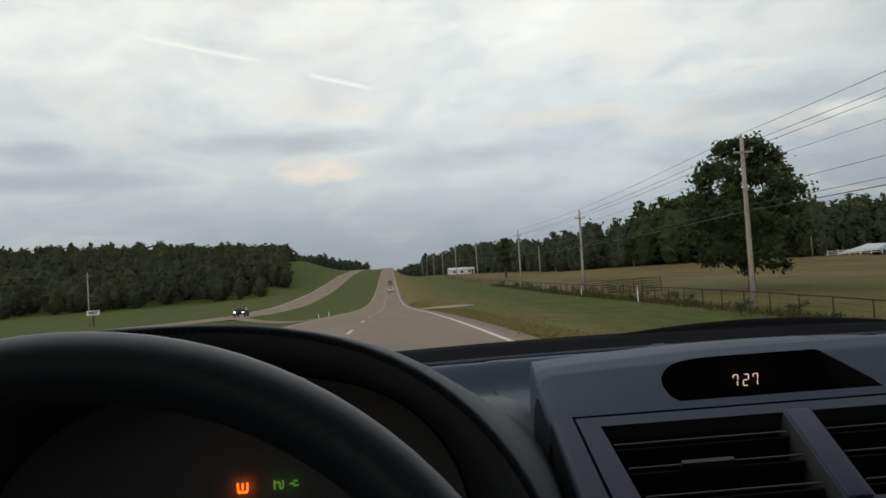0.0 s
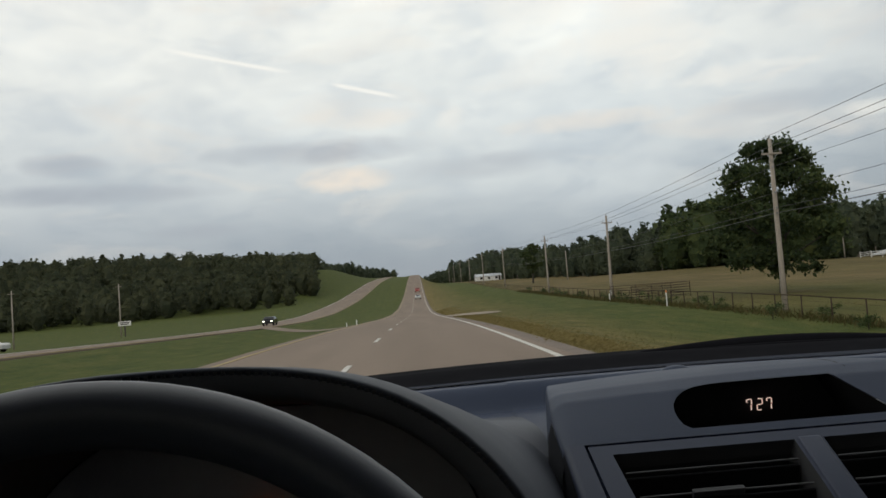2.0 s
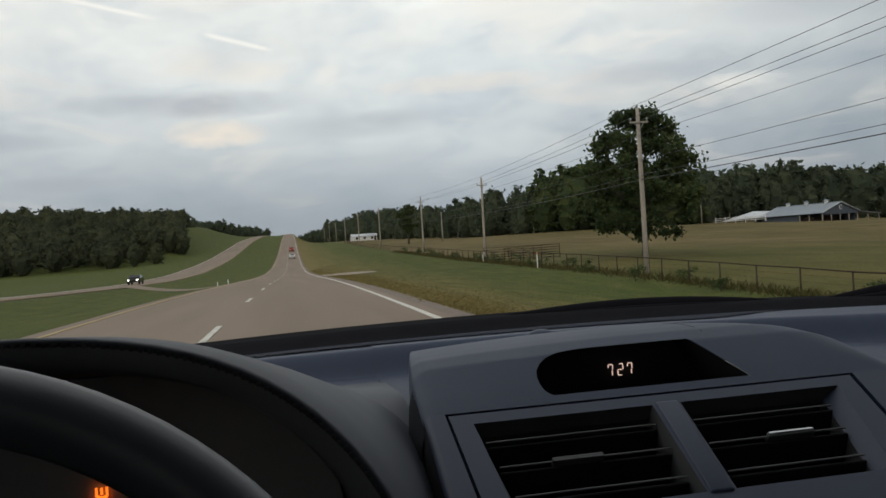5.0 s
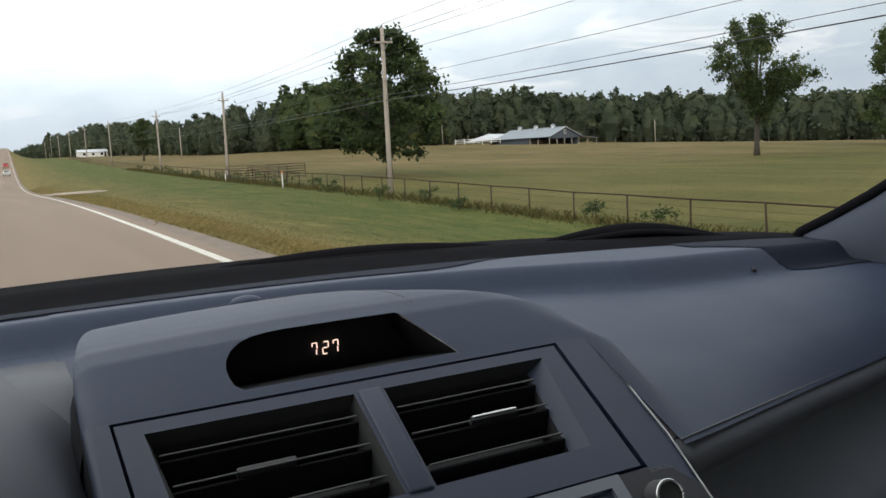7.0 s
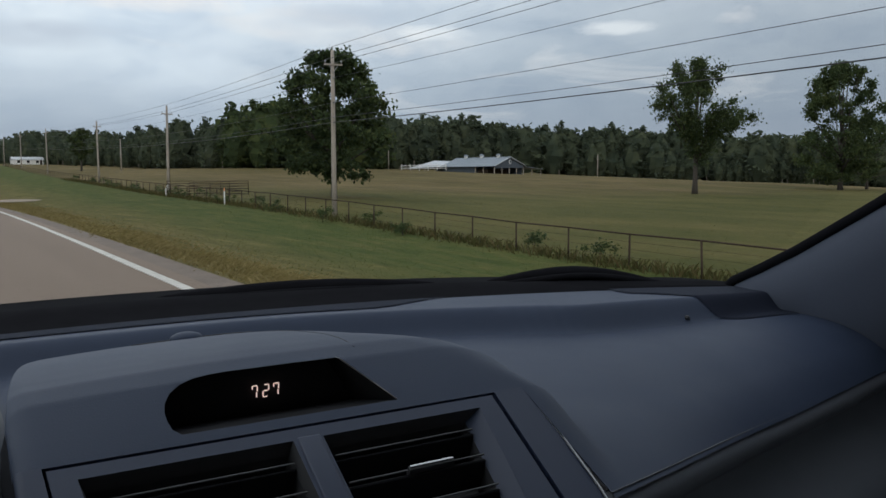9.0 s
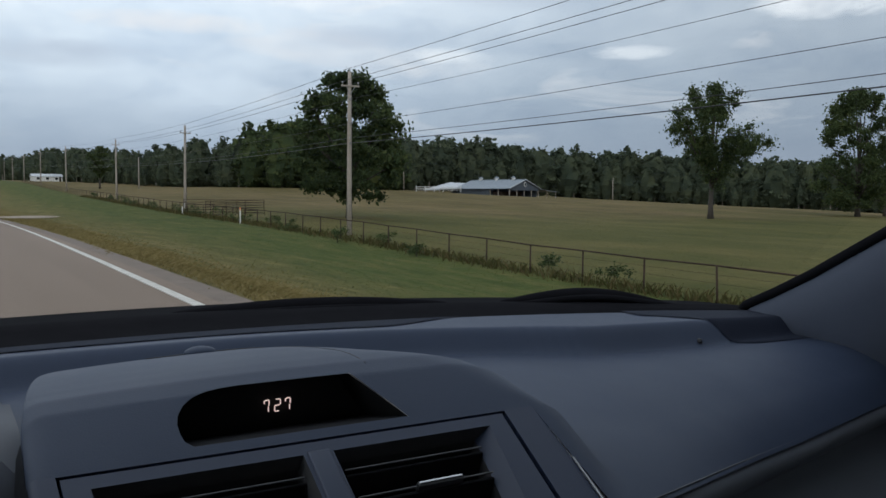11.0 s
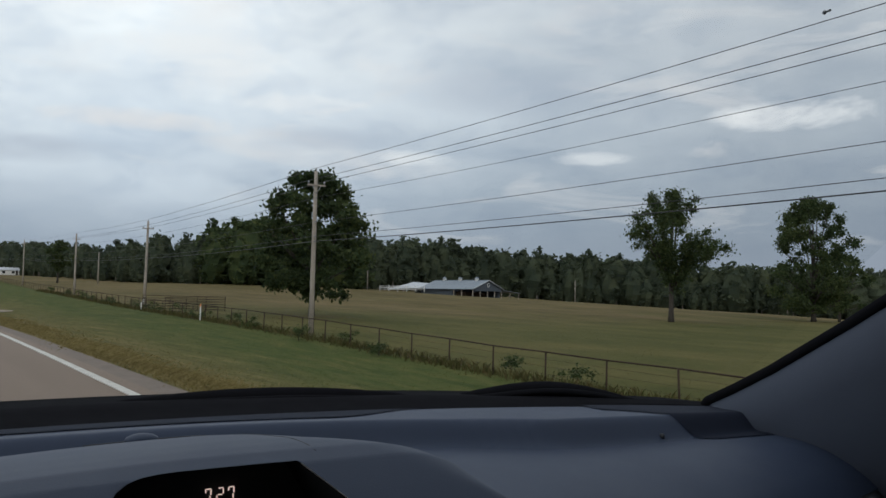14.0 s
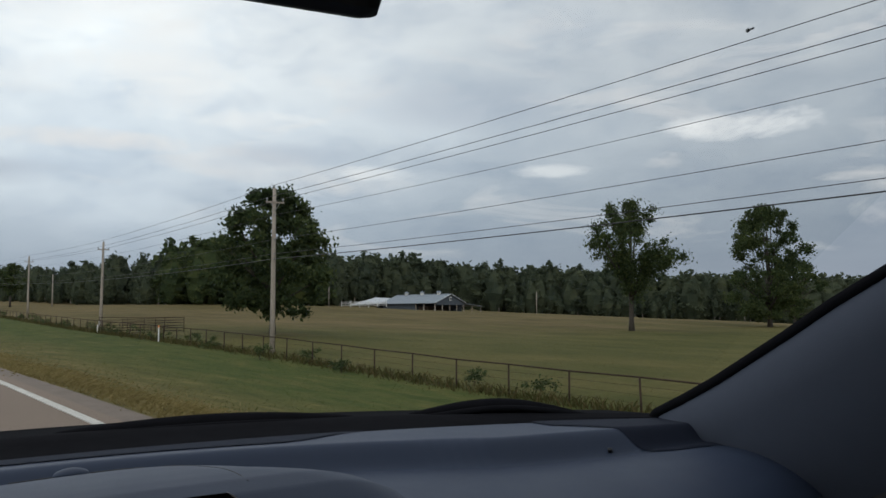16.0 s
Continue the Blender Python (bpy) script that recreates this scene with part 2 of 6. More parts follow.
def ground_material():
    m = Mat("grassland", 0.95, 0.0, 0.1)
    m.world_co()
    sep = m.t.nodes.new("ShaderNodeSeparateXYZ")
    m.link(m.co, sep.inputs[0])
    x = sep.outputs[0]
    big = m.noise(0.035, 5, 0.6, (1, 0.35, 1))
    mid = m.noise(0.35, 6, 0.7, (1, 0.3, 1))
    fine = m.noise(5.0, 5, 0.7, (1, 0.5, 1))
    streak = m.noise(0.9, 6, 0.7, (1, 0.06, 1))
    clump = m.noise(0.9, 6, 0.75, (1, 0.28, 1))
    green = m.ramp(clump, [(0.30, (0.042, 0.060, 0.014)), (0.48, (0.068, 0.086, 0.021)), (0.60, (0.088, 0.095, 0.027)), (0.72, (0.150, 0.130, 0.046))])
    straw = m.ramp(clump, [(0.28, (0.080, 0.072, 0.024)), (0.45, (0.138, 0.110, 0.040)), (0.60, (0.195, 0.150, 0.060)), (0.75, (0.31, 0.24, 0.105))])
    olive = m.ramp(big, [(0.32, (0.086, 0.076, 0.026)), (0.5, (0.130, 0.098, 0.042)), (0.7, (0.185, 0.134, 0.064))])
    band = m.noise(0.10, 5, 0.65, (0.30, 1.0, 1))
    olive = m.mix(0.7, olive, m.mix(1.0, olive, m.ramp(band, [(0.34, 0.62), (0.5, 1.0), (0.66, 1.45)]), "MULTIPLY"))
    dry = m.noise(0.22, 6, 0.75, (0.6, 0.35, 1))
    olive = m.mix(0.6, olive, m.ramp(dry, [(0.32, (0.060, 0.060, 0.020)), (0.48, (0.122, 0.098, 0.040)), (0.62, (0.160, 0.124, 0.056)), (0.76, (0.225, 0.170, 0.082))]))
    # field of dry pasture beyond the fence, mown verge before it, straw next to the paving
    wob = m.math("ADD", x, m.math("MULTIPLY", m.math("SUBTRACT", mid, 0.5), 7.0))
    infield = m.math("MULTIPLY", m.math("SUBTRACT", x, 19.0), 0.5, clamp=True)
    verge = m.math("MULTIPLY", m.math("SUBTRACT", 13.0, wob), 0.105, clamp=True)
    right = m.math("MULTIPLY", m.math("SUBTRACT", x, 1.0), 0.5, clamp=True)
    y = sep.outputs[1]
    damp = m.math("MULTIPLY", m.math("SUBTRACT", m.math("SUBTRACT", 105.0, y), m.math("MULTIPLY", m.math("SUBTRACT", big, 0.5), 120.0)), 0.03, clamp=True)
    pasture = m.mix(m.math("MULTIPLY", damp, 0.8), olive, m.ramp(dry, [(0.32, (0.054, 0.064, 0.016)), (0.5, (0.080, 0.084, 0.023)), (0.72, (0.130, 0.112, 0.038))]))
    c = m.mix(m.math("MULTIPLY", m.math("MULTIPLY", verge, right), 0.95), green, straw)
    tan = m.math("MULTIPLY", m.math("SUBTRACT", streak, 0.52), 5.0, clamp=True)
    c = m.mix(m.math("MULTIPLY", m.math("MULTIPLY", tan, right), 0.35), c, straw)
    c = m.mix(infield, c, pasture)
    c = m.mix(0.55, c, m.mix(1.0, c, m.ramp(fine, [(0.25, 0.6), (0.5, 1.0), (0.75, 1.38)]), "MULTIPLY"))
    m.colour(c)
    m.bump(m.noise(3.0, 6, 0.7), 0.8, 0.08)
    return m.m


def road_material():
    m = Mat("asphalt_tan", 0.9, 0.0, 0.3)
    m.world_co()
    wide = m.noise(0.5, 4, 0.6, (1.0, 0.06, 1))
    grit = m.noise(60.0, 3, 0.7)
    c = m.ramp(wide, [(0.3, (0.188, 0.142, 0.107)), (0.7, (0.246, 0.189, 0.145))])
    c = m.mix(0.5, c, m.mix(1.0, c, m.ramp(grit, [(0.3, 0.6), (0.7, 1.4)]), "MULTIPLY"))
    m.colour(c).bump(grit, 0.4, 0.006)
    return m.m


GROUND, ROAD = ground_material(), road_material()
SHOULDER = plain("shoulder_asphalt", (0.165, 0.128, 0.100), 0.92, scale=2.0, vary=0.2, bump=0.5)
GRAVEL = plain("pale_gravel", (0.30, 0.245, 0.19), 0.95, scale=3.0, vary=0.25, bump=0.8, dist=0.03)
LINE_W = plain("worn_white_paint", (0.54, 0.52, 0.47), 0.85, scale=7.0, vary=0.25)
LINE_Y = plain("worn_yellow_paint", (0.36, 0.275, 0.125), 0.85, scale=6.0, vary=0.25)
POLE = plain("weathered_pole_wood", (0.34, 0.30, 0.255), 0.9, scale=3.0, vary=0.22, bump=0.4, stretch=(6, 6, 0.6))
BARK = plain("bark", (0.055, 0.047, 0.038), 0.95, scale=4.0, vary=0.35, bump=0.8, dist=0.03, stretch=(3, 3, 0.7))
PALEBARK = plain("pale_bark", (0.22, 0.195, 0.16), 0.95, scale=4.0, vary=0.3, bump=0.6, dist=0.03, stretch=(3, 3, 0.7))
WIRE = plain("wire_metal", (0.035, 0.035, 0.04), 0.5, scale=2.0)
RUST = plain("rusty_pipe", (0.056, 0.040, 0.030), 0.95, scale=6.0, vary=0.35, bump=0.3, spec=0.15)
STEEL = plain("grey_steel", (0.36, 0.37, 0.38), 0.45, 0.6, scale=5.0, vary=0.12)
WHITE = plain("white_paint", (0.72, 0.72, 0.70), 0.6, scale=3.0, vary=0.08)
ORANGE = plain("orange_plastic", (0.75, 0.28, 0.10), 0.5, scale=5.0)
DARKWOOD = plain("dark_timber", (0.055, 0.047, 0.040), 0.9, scale=4.0, vary=0.3, bump=0.4, stretch=(1, 1, 4))
TIN = plain("galvanised_roof", (0.21, 0.245, 0.28), 0.55, 0.2, scale=0.6, vary=0.16, stretch=(1, 4, 1))
TINLIGHT = plain("pale_tin_roof", (0.50, 0.53, 0.56), 0.5, 0.1, scale=0.8, vary=0.08)
BARNWALL = plain("slate_blue_siding", (0.070, 0.085, 0.105), 0.8, scale=2.0, vary=0.2)
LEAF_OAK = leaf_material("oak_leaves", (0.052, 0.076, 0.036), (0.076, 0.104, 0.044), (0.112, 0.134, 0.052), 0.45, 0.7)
# distance haze is mixed into these two leaf colours: paler, with less contrast
LEAF_WOOD = leaf_material("hazed_wood_leaves", (0.074, 0.094, 0.066), (0.092, 0.114, 0.076), (0.112, 0.132, 0.084), 0.5, 0.4)
LEAF_FAR = leaf_material("hazed_hillside_leaves", (0.070, 0.082, 0.052), (0.086, 0.098, 0.058), (0.102, 0.110, 0.064), 0.5, 0.3)
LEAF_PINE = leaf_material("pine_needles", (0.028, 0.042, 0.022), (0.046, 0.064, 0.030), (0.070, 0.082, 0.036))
WEED = blade_material("weeds", (0.070, 0.088, 0.021), (0.088, 0.105, 0.027), (0.135, 0.125, 0.042))
DASH = grain_plastic("dash_soft_plastic", (0.0370, 0.0510, 0.0880), 0.56, spec=0.33)
DASHDARK = grain_plastic("dash_black_plastic", (0.046, 0.046, 0.051), 0.65)
PANEL = grain_plastic("stack_satin_plastic", (0.0250, 0.0365, 0.073), 0.50, 1200.0, 0.12)
VENTBLACK = grain_plastic("vent_black_plastic", (0.050, 0.050, 0.053), 0.6, 1200.0, 0.1)
BEZEL = grain_plastic("bezel_satin_plastic", (0.15, 0.168, 0.205), 0.4, 1200.0, 0.1)
GRILLECLOTH = grain_plastic("grille_mesh_plastic", (0.016, 0.020, 0.034), 0.85, 400.0, 0.6, 0.15)
SCREEN = plain("display_smoked_lens", (0.020, 0.021, 0.025), 0.30, scale=4.0, spec=0.3)
LEATHER = grain_plastic("wheel_leather", (0.056, 0.062, 0.080), 0.44, 700.0, 0.08)
CHROME = plain("chrome", (0.72, 0.72, 0.73), 0.18, 1.0, scale=20.0, vary=0.05)
TRIMGREY = grain_plastic("pillar_fabric", (0.086, 0.098, 0.130), 0.85, 700.0, 0.35, 0.2)
HEADLINER = grain_plastic("headliner_fabric", (0.58, 0.57, 0.54), 0.95, 500.0, 0.3, 0.1)
RUBBER = plain("black_rubber", (0.011, 0.011, 0.013), 1.0, scale=30.0, spec=0.02)
THREAD = plain("grey_thread", (0.12, 0.125, 0.14), 0.8, scale=100.0)
SILVER = plain("car_paint_silver", (0.55, 0.57, 0.58), 0.3, 0.5, scale=1.0, vary=0.05)
HOUSING = plain("display_housing", (0.028, 0.028, 0.030), 0.9, scale=20.0, spec=0.05)
FLANK = grain_plastic("flank_dark_plastic", (0.018, 0.019, 0.023), 0.85, 900.0, 0.2, 0.1)
FASCIA = grain_plastic("fascia_black_plastic", (0.012, 0.014, 0.020), 0.4, 1200.0, 0.05, 0.4)
# GAUGE and LINING are greyed well above black to imitate veiling glare
GAUGE = plain("gauge_glare_grey_face", (0.36, 0.36, 0.365), 0.4, scale=4.0, spec=0.3)
# slat plastic twice: blades darkened for the vent's shade, front edges paler as lit
SLATDARK = grain_plastic("slat_shaded_plastic", (0.014, 0.014, 0.016), 0.9, 1200.0, 0.1, 0.1)
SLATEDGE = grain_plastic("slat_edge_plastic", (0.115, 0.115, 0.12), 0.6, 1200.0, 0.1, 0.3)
HOODGREY = grain_plastic("hood_grey_plastic", (0.056, 0.063, 0.080), 0.60, 900.0, 0.25)
LINING = grain_plastic("hood_lining_plastic", (0.19, 0.19, 0.197), 0.75, 900.0, 0.2)
LOWERTRIM = grain_plastic("lower_trim_plastic", (0.135, 0.145, 0.170), 0.62, 900.0, 0.25)
GLASS = glass_material()
# tint strength chosen to hold back light from the sides
TINTED = glass_material("tinted_side_glass", (0.30, 0.33, 0.32, 1))
REARGLASS = glass_material("rear_window_glass", (0.80, 0.82, 0.81, 1))
DIGIT = glow("clock_digits", (0.95, 0.68, 0.58), 0.66)
AMBER = glow("amber_warning", (1.0, 0.20, 0.02), 1.3)
GREENLED = glow("green_indicator", (0.22, 0.55, 0.07), 0.28)
REDPAINT = plain("red_paint", (0.35, 0.05, 0.04), 0.4, scale=2.0, vary=0.1)
DARKGLASS = plain("dark_car_glass", (0.02, 0.022, 0.025), 0.1, scale=2.0)
HEADLAMP = glow("headlamp", (1.0, 0.95, 0.85), 3.0)

# ---------------------------------------------------------------- mesh helpers


def mesh_of(name, verts, faces, mat, smooth=False):
    me = bpy.data.meshes.new(name)
    me.from_pydata([tuple(map(float, v)) for v in verts], [], faces)
    me.materials.append(mat)
    if smooth:
        me.polygons.foreach_set("use_smooth", [True] * len(me.polygons))
    me.update()
    return me


def quads_mesh(name, v, f, mat):
    """A mesh from numpy arrays of vertices (n, 3) and quads (m, 4)."""
    me = bpy.data.meshes.new(name)
    me.vertices.add(len(v))
    me.vertices.foreach_set("co", np.ascontiguousarray(v, dtype=np.float32).ravel())
    me.loops.add(f.size)
    me.loops.foreach_set("vertex_index", np.ascontiguousarray(f, dtype=np.int32).ravel())
    me.polygons.add(len(f))
    me.polygons.foreach_set("loop_start", np.arange(0, f.size, 4, dtype=np.int32))
    me.materials.append(mat)
    me.update(calc_edges=True)
    me.validate()
    return me


def part(name, me, parent=None, label=""):
    ob = new(name, me)
    if parent is not None:
        ob.parent = parent
    if label:
        ob["label"] = label
    return ob


def bm_mesh(name, bm, mat, smooth=False):
    me = bpy.data.meshes.new(name)
    bmesh.ops.recalc_face_normals(bm, faces=bm.faces)
    bm.to_mesh(me)
    bm.free()
    me.materials.append(mat)
    if smooth:
        me.polygons.foreach_set("use_smooth", [True] * len(me.polygons))
    return me


def thing(name, x, y, z, label, category, group="", kind=""):
    ob = new(name)
    ob.location = (x, y, z)
    ob.empty_display_size = 0.2
    return tagged(ob, label, category, group, kind)


def box(bm, cx, cy, cz, sx, sy, sz, bevel=0.0, m=None):
    r = bmesh.ops.create_cube(bm, size=1.0)
    vs = r["verts"]
    bmesh.ops.scale(bm, vec=(sx, sy, sz), verts=vs)
    if bevel:
        es = list({e for v in vs for e in v.link_edges})
        b = bmesh.ops.bevel(bm, geom=es, offset=bevel, segments=2, affect="EDGES", profile=0.6)
        vs = list({v for f in b["faces"] for v in f.verts} | {v for v in vs if v.is_valid})
    if m is not None:
        bmesh.ops.transform(bm, matrix=m, verts=vs)
    bmesh.ops.translate(bm, vec=(cx, cy, cz), verts=vs)
    return vs


def box_me(name, mat, cx, cy, cz, sx, sy, sz, bevel=0.0, m=None):
    bm = bmesh.new()
    box(bm, cx, cy, cz, sx, sy, sz, bevel, m)
    return bm_mesh(name, bm, mat)


def tube(path, radii, sides=8, cap=True, up=(0, 0, 1)):
    """Vertices and faces of a tube along a path with a radius at each point."""
    v, f = [], []
    n = len(path)
    P = [Vector(p) for p in path]
    for i, p in enumerate(P):
        d = (P[min(i + 1, n - 1)] - P[max(i - 1, 0)]).normalized()
        a = d.cross(Vector((0.3, 0.9, 0.1)) if abs(d.dot(Vector(up))) > 0.9 else Vector(up)).normalized()
        b = d.cross(a)
        for k in range(sides):
            w = 2 * math.pi * k / sides
            v.append(p + (a * math.cos(w) + b * math.sin(w)) * radii[i])
    for i in range(n - 1):
        for k in range(sides):
            f.append((i * sides + k, i * sides + (k + 1) % sides, (i + 1) * sides + (k + 1) % sides, (i + 1) * sides + k))
    if cap:
        f.append(tuple(range(sides))[::-1])
        f.append(tuple((n - 1) * sides + k for k in range(sides)))
    return v, f


def tube_me(name, mat, path, radii, sides=8, smooth=True):
    if isinstance(radii, (int, float)):
        radii = [radii] * len(path)
    v, f = tube(path, radii, sides)
    return mesh_of(name, v, f, mat, smooth)


def tubes_me(name, mat, runs, sides=6):
    V, F = [], []
    for path, radii in runs:
        if isinstance(radii, (int, float)):
            radii = [radii] * len(path)
        v, f = tube(path, radii, sides)
        o = len(V)
        V += v
        F += [tuple(i + o for i in q) for q in f]
    return mesh_of(name, V, F, mat, True)


def sstep(v):
    v = min(1.0, max(0.0, v))
    return v * v * (3 - 2 * v)


# ---------------------------------------------------------------- the lie of the land
ROAD_Y = [-900, -300, 0, 24, 47, 80, 110, 155, 207, 260, 314, 400, 487, 640, 810, 1000, 1150, 1500, 2600, 4800]
ROAD_Z = [2, 0, 0, 0, -0.2, -0.65, -1.0, -1.25, -0.7, 1.0, 3.2, 7.9, 12.8, 19.3, 25.2, 29.5, 30.5, 24, 12, 10]
SIDE_Y = [-900, -250, -60, 0, 20, 50, 92, 118, 140, 172, 207, 289, 370, 477, 700, 1200, 2600, 4800]
SIDE_Z = [-2, -3, -2.4, -2.1, -2.0, -1.1, -0.4, 0.2, 0.75, 1.3, 2.1, 5.2, 7.2, 9.4, 13, 22, 14, 12]


def road_z(y):
    return float(np.interp(y, ROAD_Y, ROAD_Z))


def land(x, y):
    zr = (road_z(y - 8) + road_z(y) + road_z(y + 8)) / 3
    if x > 2.0:
        zs = (float(np.interp(y - 6, SIDE_Y, SIDE_Z)) + float(np.interp(y + 6, SIDE_Y, SIDE_Z))) / 2
        zs -= 1.1 * sstep((x - 24) / 55) * (1 - sstep((y - 70) / 110))
        zs -= 1.3 * sstep((x - 40) / 45) * (1 - sstep((y - 5) / 45))
        zs -= 7.0 * sstep((x - 105) / 240) * (1 - sstep((y - 300) / 120))
        zs += 1.5 * math.exp(-((x - 75) / 45) ** 2 - ((y - 205) / 40) ** 2)
        zs += 0.25 * noise.noise(Vector((x * 0.03, y * 0.03, 3))) * sstep((x - 22) / 20)
        return zr + (zs - zr) * (1 - (1 - min(1.0, max(0.0, (x - 2.8) / 13.5))) ** 1.6)
    if x < -30:
        w = sstep((-x - 34) / 40)
        z = zr - 0.8 * w
        far, bear = math.hypot(x, y), math.degrees(math.atan2(-x, y))
        z += max(0.0, 26.0 - z) * sstep((-x - 32) / 26) * sstep((y - 330) / 250)
        z += max(0.0, 19.0 + 7.0 * sstep((bear - 7.0) / 12.0) - z) * sstep((far - 305) / 230) * sstep((bear - 6.4) / 1.5) * (1 - sstep((bear - 60) / 30))
        return z + 0.3 * noise.noise(Vector((x * 0.03, y * 0.03, 7))) * w
    if x < -5.5:
        return zr - 0.7 * math.sin(math.pi * min(1, max(0, (-5.5 - x) / 14.0))) if x > -20.5 else zr
    return zr


def grade(lo, hi, knots):
    """Graded steps from lo to hi; knots: (until, step)."""
    out, v = [lo], lo
    for until, step in knots:
        until = min(until, hi)
        while v < until - 1e-6:
            v = min(until, v + step)
            out.append(v)
    return out


GX = grade(-2400, 2400, [(-600, 150), (-200, 25), (-60, 8), (-32, 4), (-30, 1), (-19, 2.75), (-5.5, 1.5), (-5.0, 0.5), (2.5, 2.5), (4.2, 0.425), (24, 1.1), (60, 3), (200, 7), (480, 28), (2400, 240)])
GY = grade(-800, 4700, [(-200, 100), (-40, 16), (0, 4), (120, 2.5), (260, 5), (520, 10), (1000, 30), (1600, 100), (4700, 310)])


def build_ground():
    nx, ny = len(GX), len(GY)
    v, f = [], []
    for yy in GY:
        for xx in GX:
            z = land(xx, yy)
            paved = -5.01 <= xx <= 2.51 or -30.0 <= xx <= -20.0
            v.append((xx, yy, z - (0.07 if paved else 0.0)))
    for j in range(ny - 1):
        for i in range(nx - 1):
            a = j * nx + i
            f.append((a, a + 1, a + nx + 1, a + nx))
    return tagged(new("ground", mesh_of("ground", v, f, GROUND, True)), "rolling pasture and mown roadside grass, dry in patches", "ground", kind="structure")


def ribbon(name, x0, x1, lift, mat, y0=-300, y1=1180, step=6.0, thick=0.0):
    """A strip along the road between two offsets, with real edges."""
    ys = grade(y0, y1, [(-20, 20), (120, 2.5), (500, step), (y1, 20)])
    v, f = [], []
    for yy in ys:
        z = (road_z(yy - 8) + road_z(yy) + road_z(yy + 8)) / 3 + lift
        v += [(x0, yy, z), (x1, yy, z), (x0, yy, z - 0.14 - thick), (x1, yy, z - 0.14 - thick)]
    for i in range(len(ys) - 1):
        a, b = 4 * i, 4 * i + 4
        f += [(a, a + 1, b + 1, b), (a + 2, a, b, b + 2), (a + 1, a + 3, b + 3, b + 1)]
    return mesh_of(name, v, f, mat)


ground = build_ground()
road = tagged(new("road", ribbon("road", -5.25, 2.30, 0.04, ROAD)), "two tan asphalt lanes of a divided highway", "road", kind="structure")
tagged(new("road_shoulder", ribbon("road_shoulder", 2.30, 2.66, 0.036, SHOULDER)), "narrow darker paved shoulder with a rumble strip", "shoulder", kind="structure")
tagged(new("road_opposite", ribbon("road_opposite", -29.4, -20.8, 0.02, ROAD)), "opposite carriageway of tan asphalt beyond the grass median", "road", kind="structure")


def strip(name, xc, width, mat, y0, y1, lift=0.052):
    me = ribbon(name, xc - width / 2, xc + width / 2, lift, mat, y0, y1)
    return me


tagged(new("edge_line", strip("edge_line", 2.02, 0.115, LINE_W, -300, 1150)), "solid white edge line, worn, on asphalt", "road marking", kind="structure")
tagged(new("edge_line", strip("edge_line", -4.80, 0.11, LINE_Y, -300, 1150)), "solid yellow edge line, faded, on asphalt", "road marking", kind="structure")
tagged(new("edge_line", strip("edge_line", -21.3, 0.13, LINE_Y, -300, 1100, 0.062)), "yellow edge line of the opposite carriageway", "road marking", kind="structure")
tagged(new("edge_line", strip("edge_line", -28.9, 0.13, LINE_W, -300, 1100, 0.062)), "white edge line of the opposite carriageway", "road marking", kind="structure")
k = 0
for yy in range(-34, 420, 12):
    me = ribbon("lane_dash", -1.625, -1.52, 0.052, LINE_W, yy - 1.5, yy + 1.5, 3.0)
    tagged(new("lane_dash", me), "short white lane dash on asphalt", "road marking", "lane dashes", "structure")
# crossover through the median
vv = []
ff = []
for i in range(13):
    u = i / 12
    xx = -20.9 + 15.75 * u
    for yy in (106 - 18 * u, 115 - 17 * u + 3 * u * u):
        vv.append((xx, yy, land(xx, yy) + 0.04))
for i in range(12):
    ff.append((2 * i, 2 * i + 2, 2 * i + 3, 2 * i + 1))
tagged(new("median_crossover", mesh_of("median_crossover", vv, ff, ROAD)), "paved crossover through the grass median", "road", kind="structure")
vv, ff = [], []
for i in range(15):
    u = i / 14
    yy = 75 + 15 * u
    w = 0.2 + 5.0 * math.sin(math.pi * u) ** 0.6
    for j in range(9):
        xx = 2.64 + w * j / 8
        vv.append((xx, yy, land(xx, yy) + 0.05))
for i in range(14):
    for j in range(8):
        a = 9 * i + j
        ff.append((a, a + 1, a + 10, a + 9))
tagged(new("gravel_turnout", mesh_of("gravel_turnout", vv, ff, GRAVEL)), "small pale gravel field entrance beside the shoulder", "gravel patch", kind="structure")

# ---------------------------------------------------------------- trees


def leaves(centres, radii, count, size, gen, flat=0.75, shell=0.55, reach=1.7):
    """Leaf quads scattered in the outer part of soft clumps; returns arrays."""
    n = len(centres)
    idx = gen.integers(0, n, count)
    d = gen.normal(size=(count, 3))
    d /= np.linalg.norm(d, axis=1)[:, None]
    rad = np.minimum(np.abs(gen.normal(size=count)) * 0.55 + shell * 0.4, reach) * radii[idx]
    pos = centres[idx] + d * rad[:, None] * np.array([1, 1, flat])
    a = gen.normal(size=(count, 3))
    a /= np.linalg.norm(a, axis=1)[:, None]
    b = np.cross(a, gen.normal(size=(count, 3)))
    b /= np.linalg.norm(b, axis=1)[:, None] + 1e-9
    s = size * (0.55 + 0.9 * gen.random(count))[:, None]
    a *= s
    b *= s * 0.6
    v = np.stack([pos - a, pos - b * 0.9, pos + a, pos + b], axis=1).reshape(-1, 3)
    f = np.arange(4 * count).reshape(-1, 4)
    return v, f


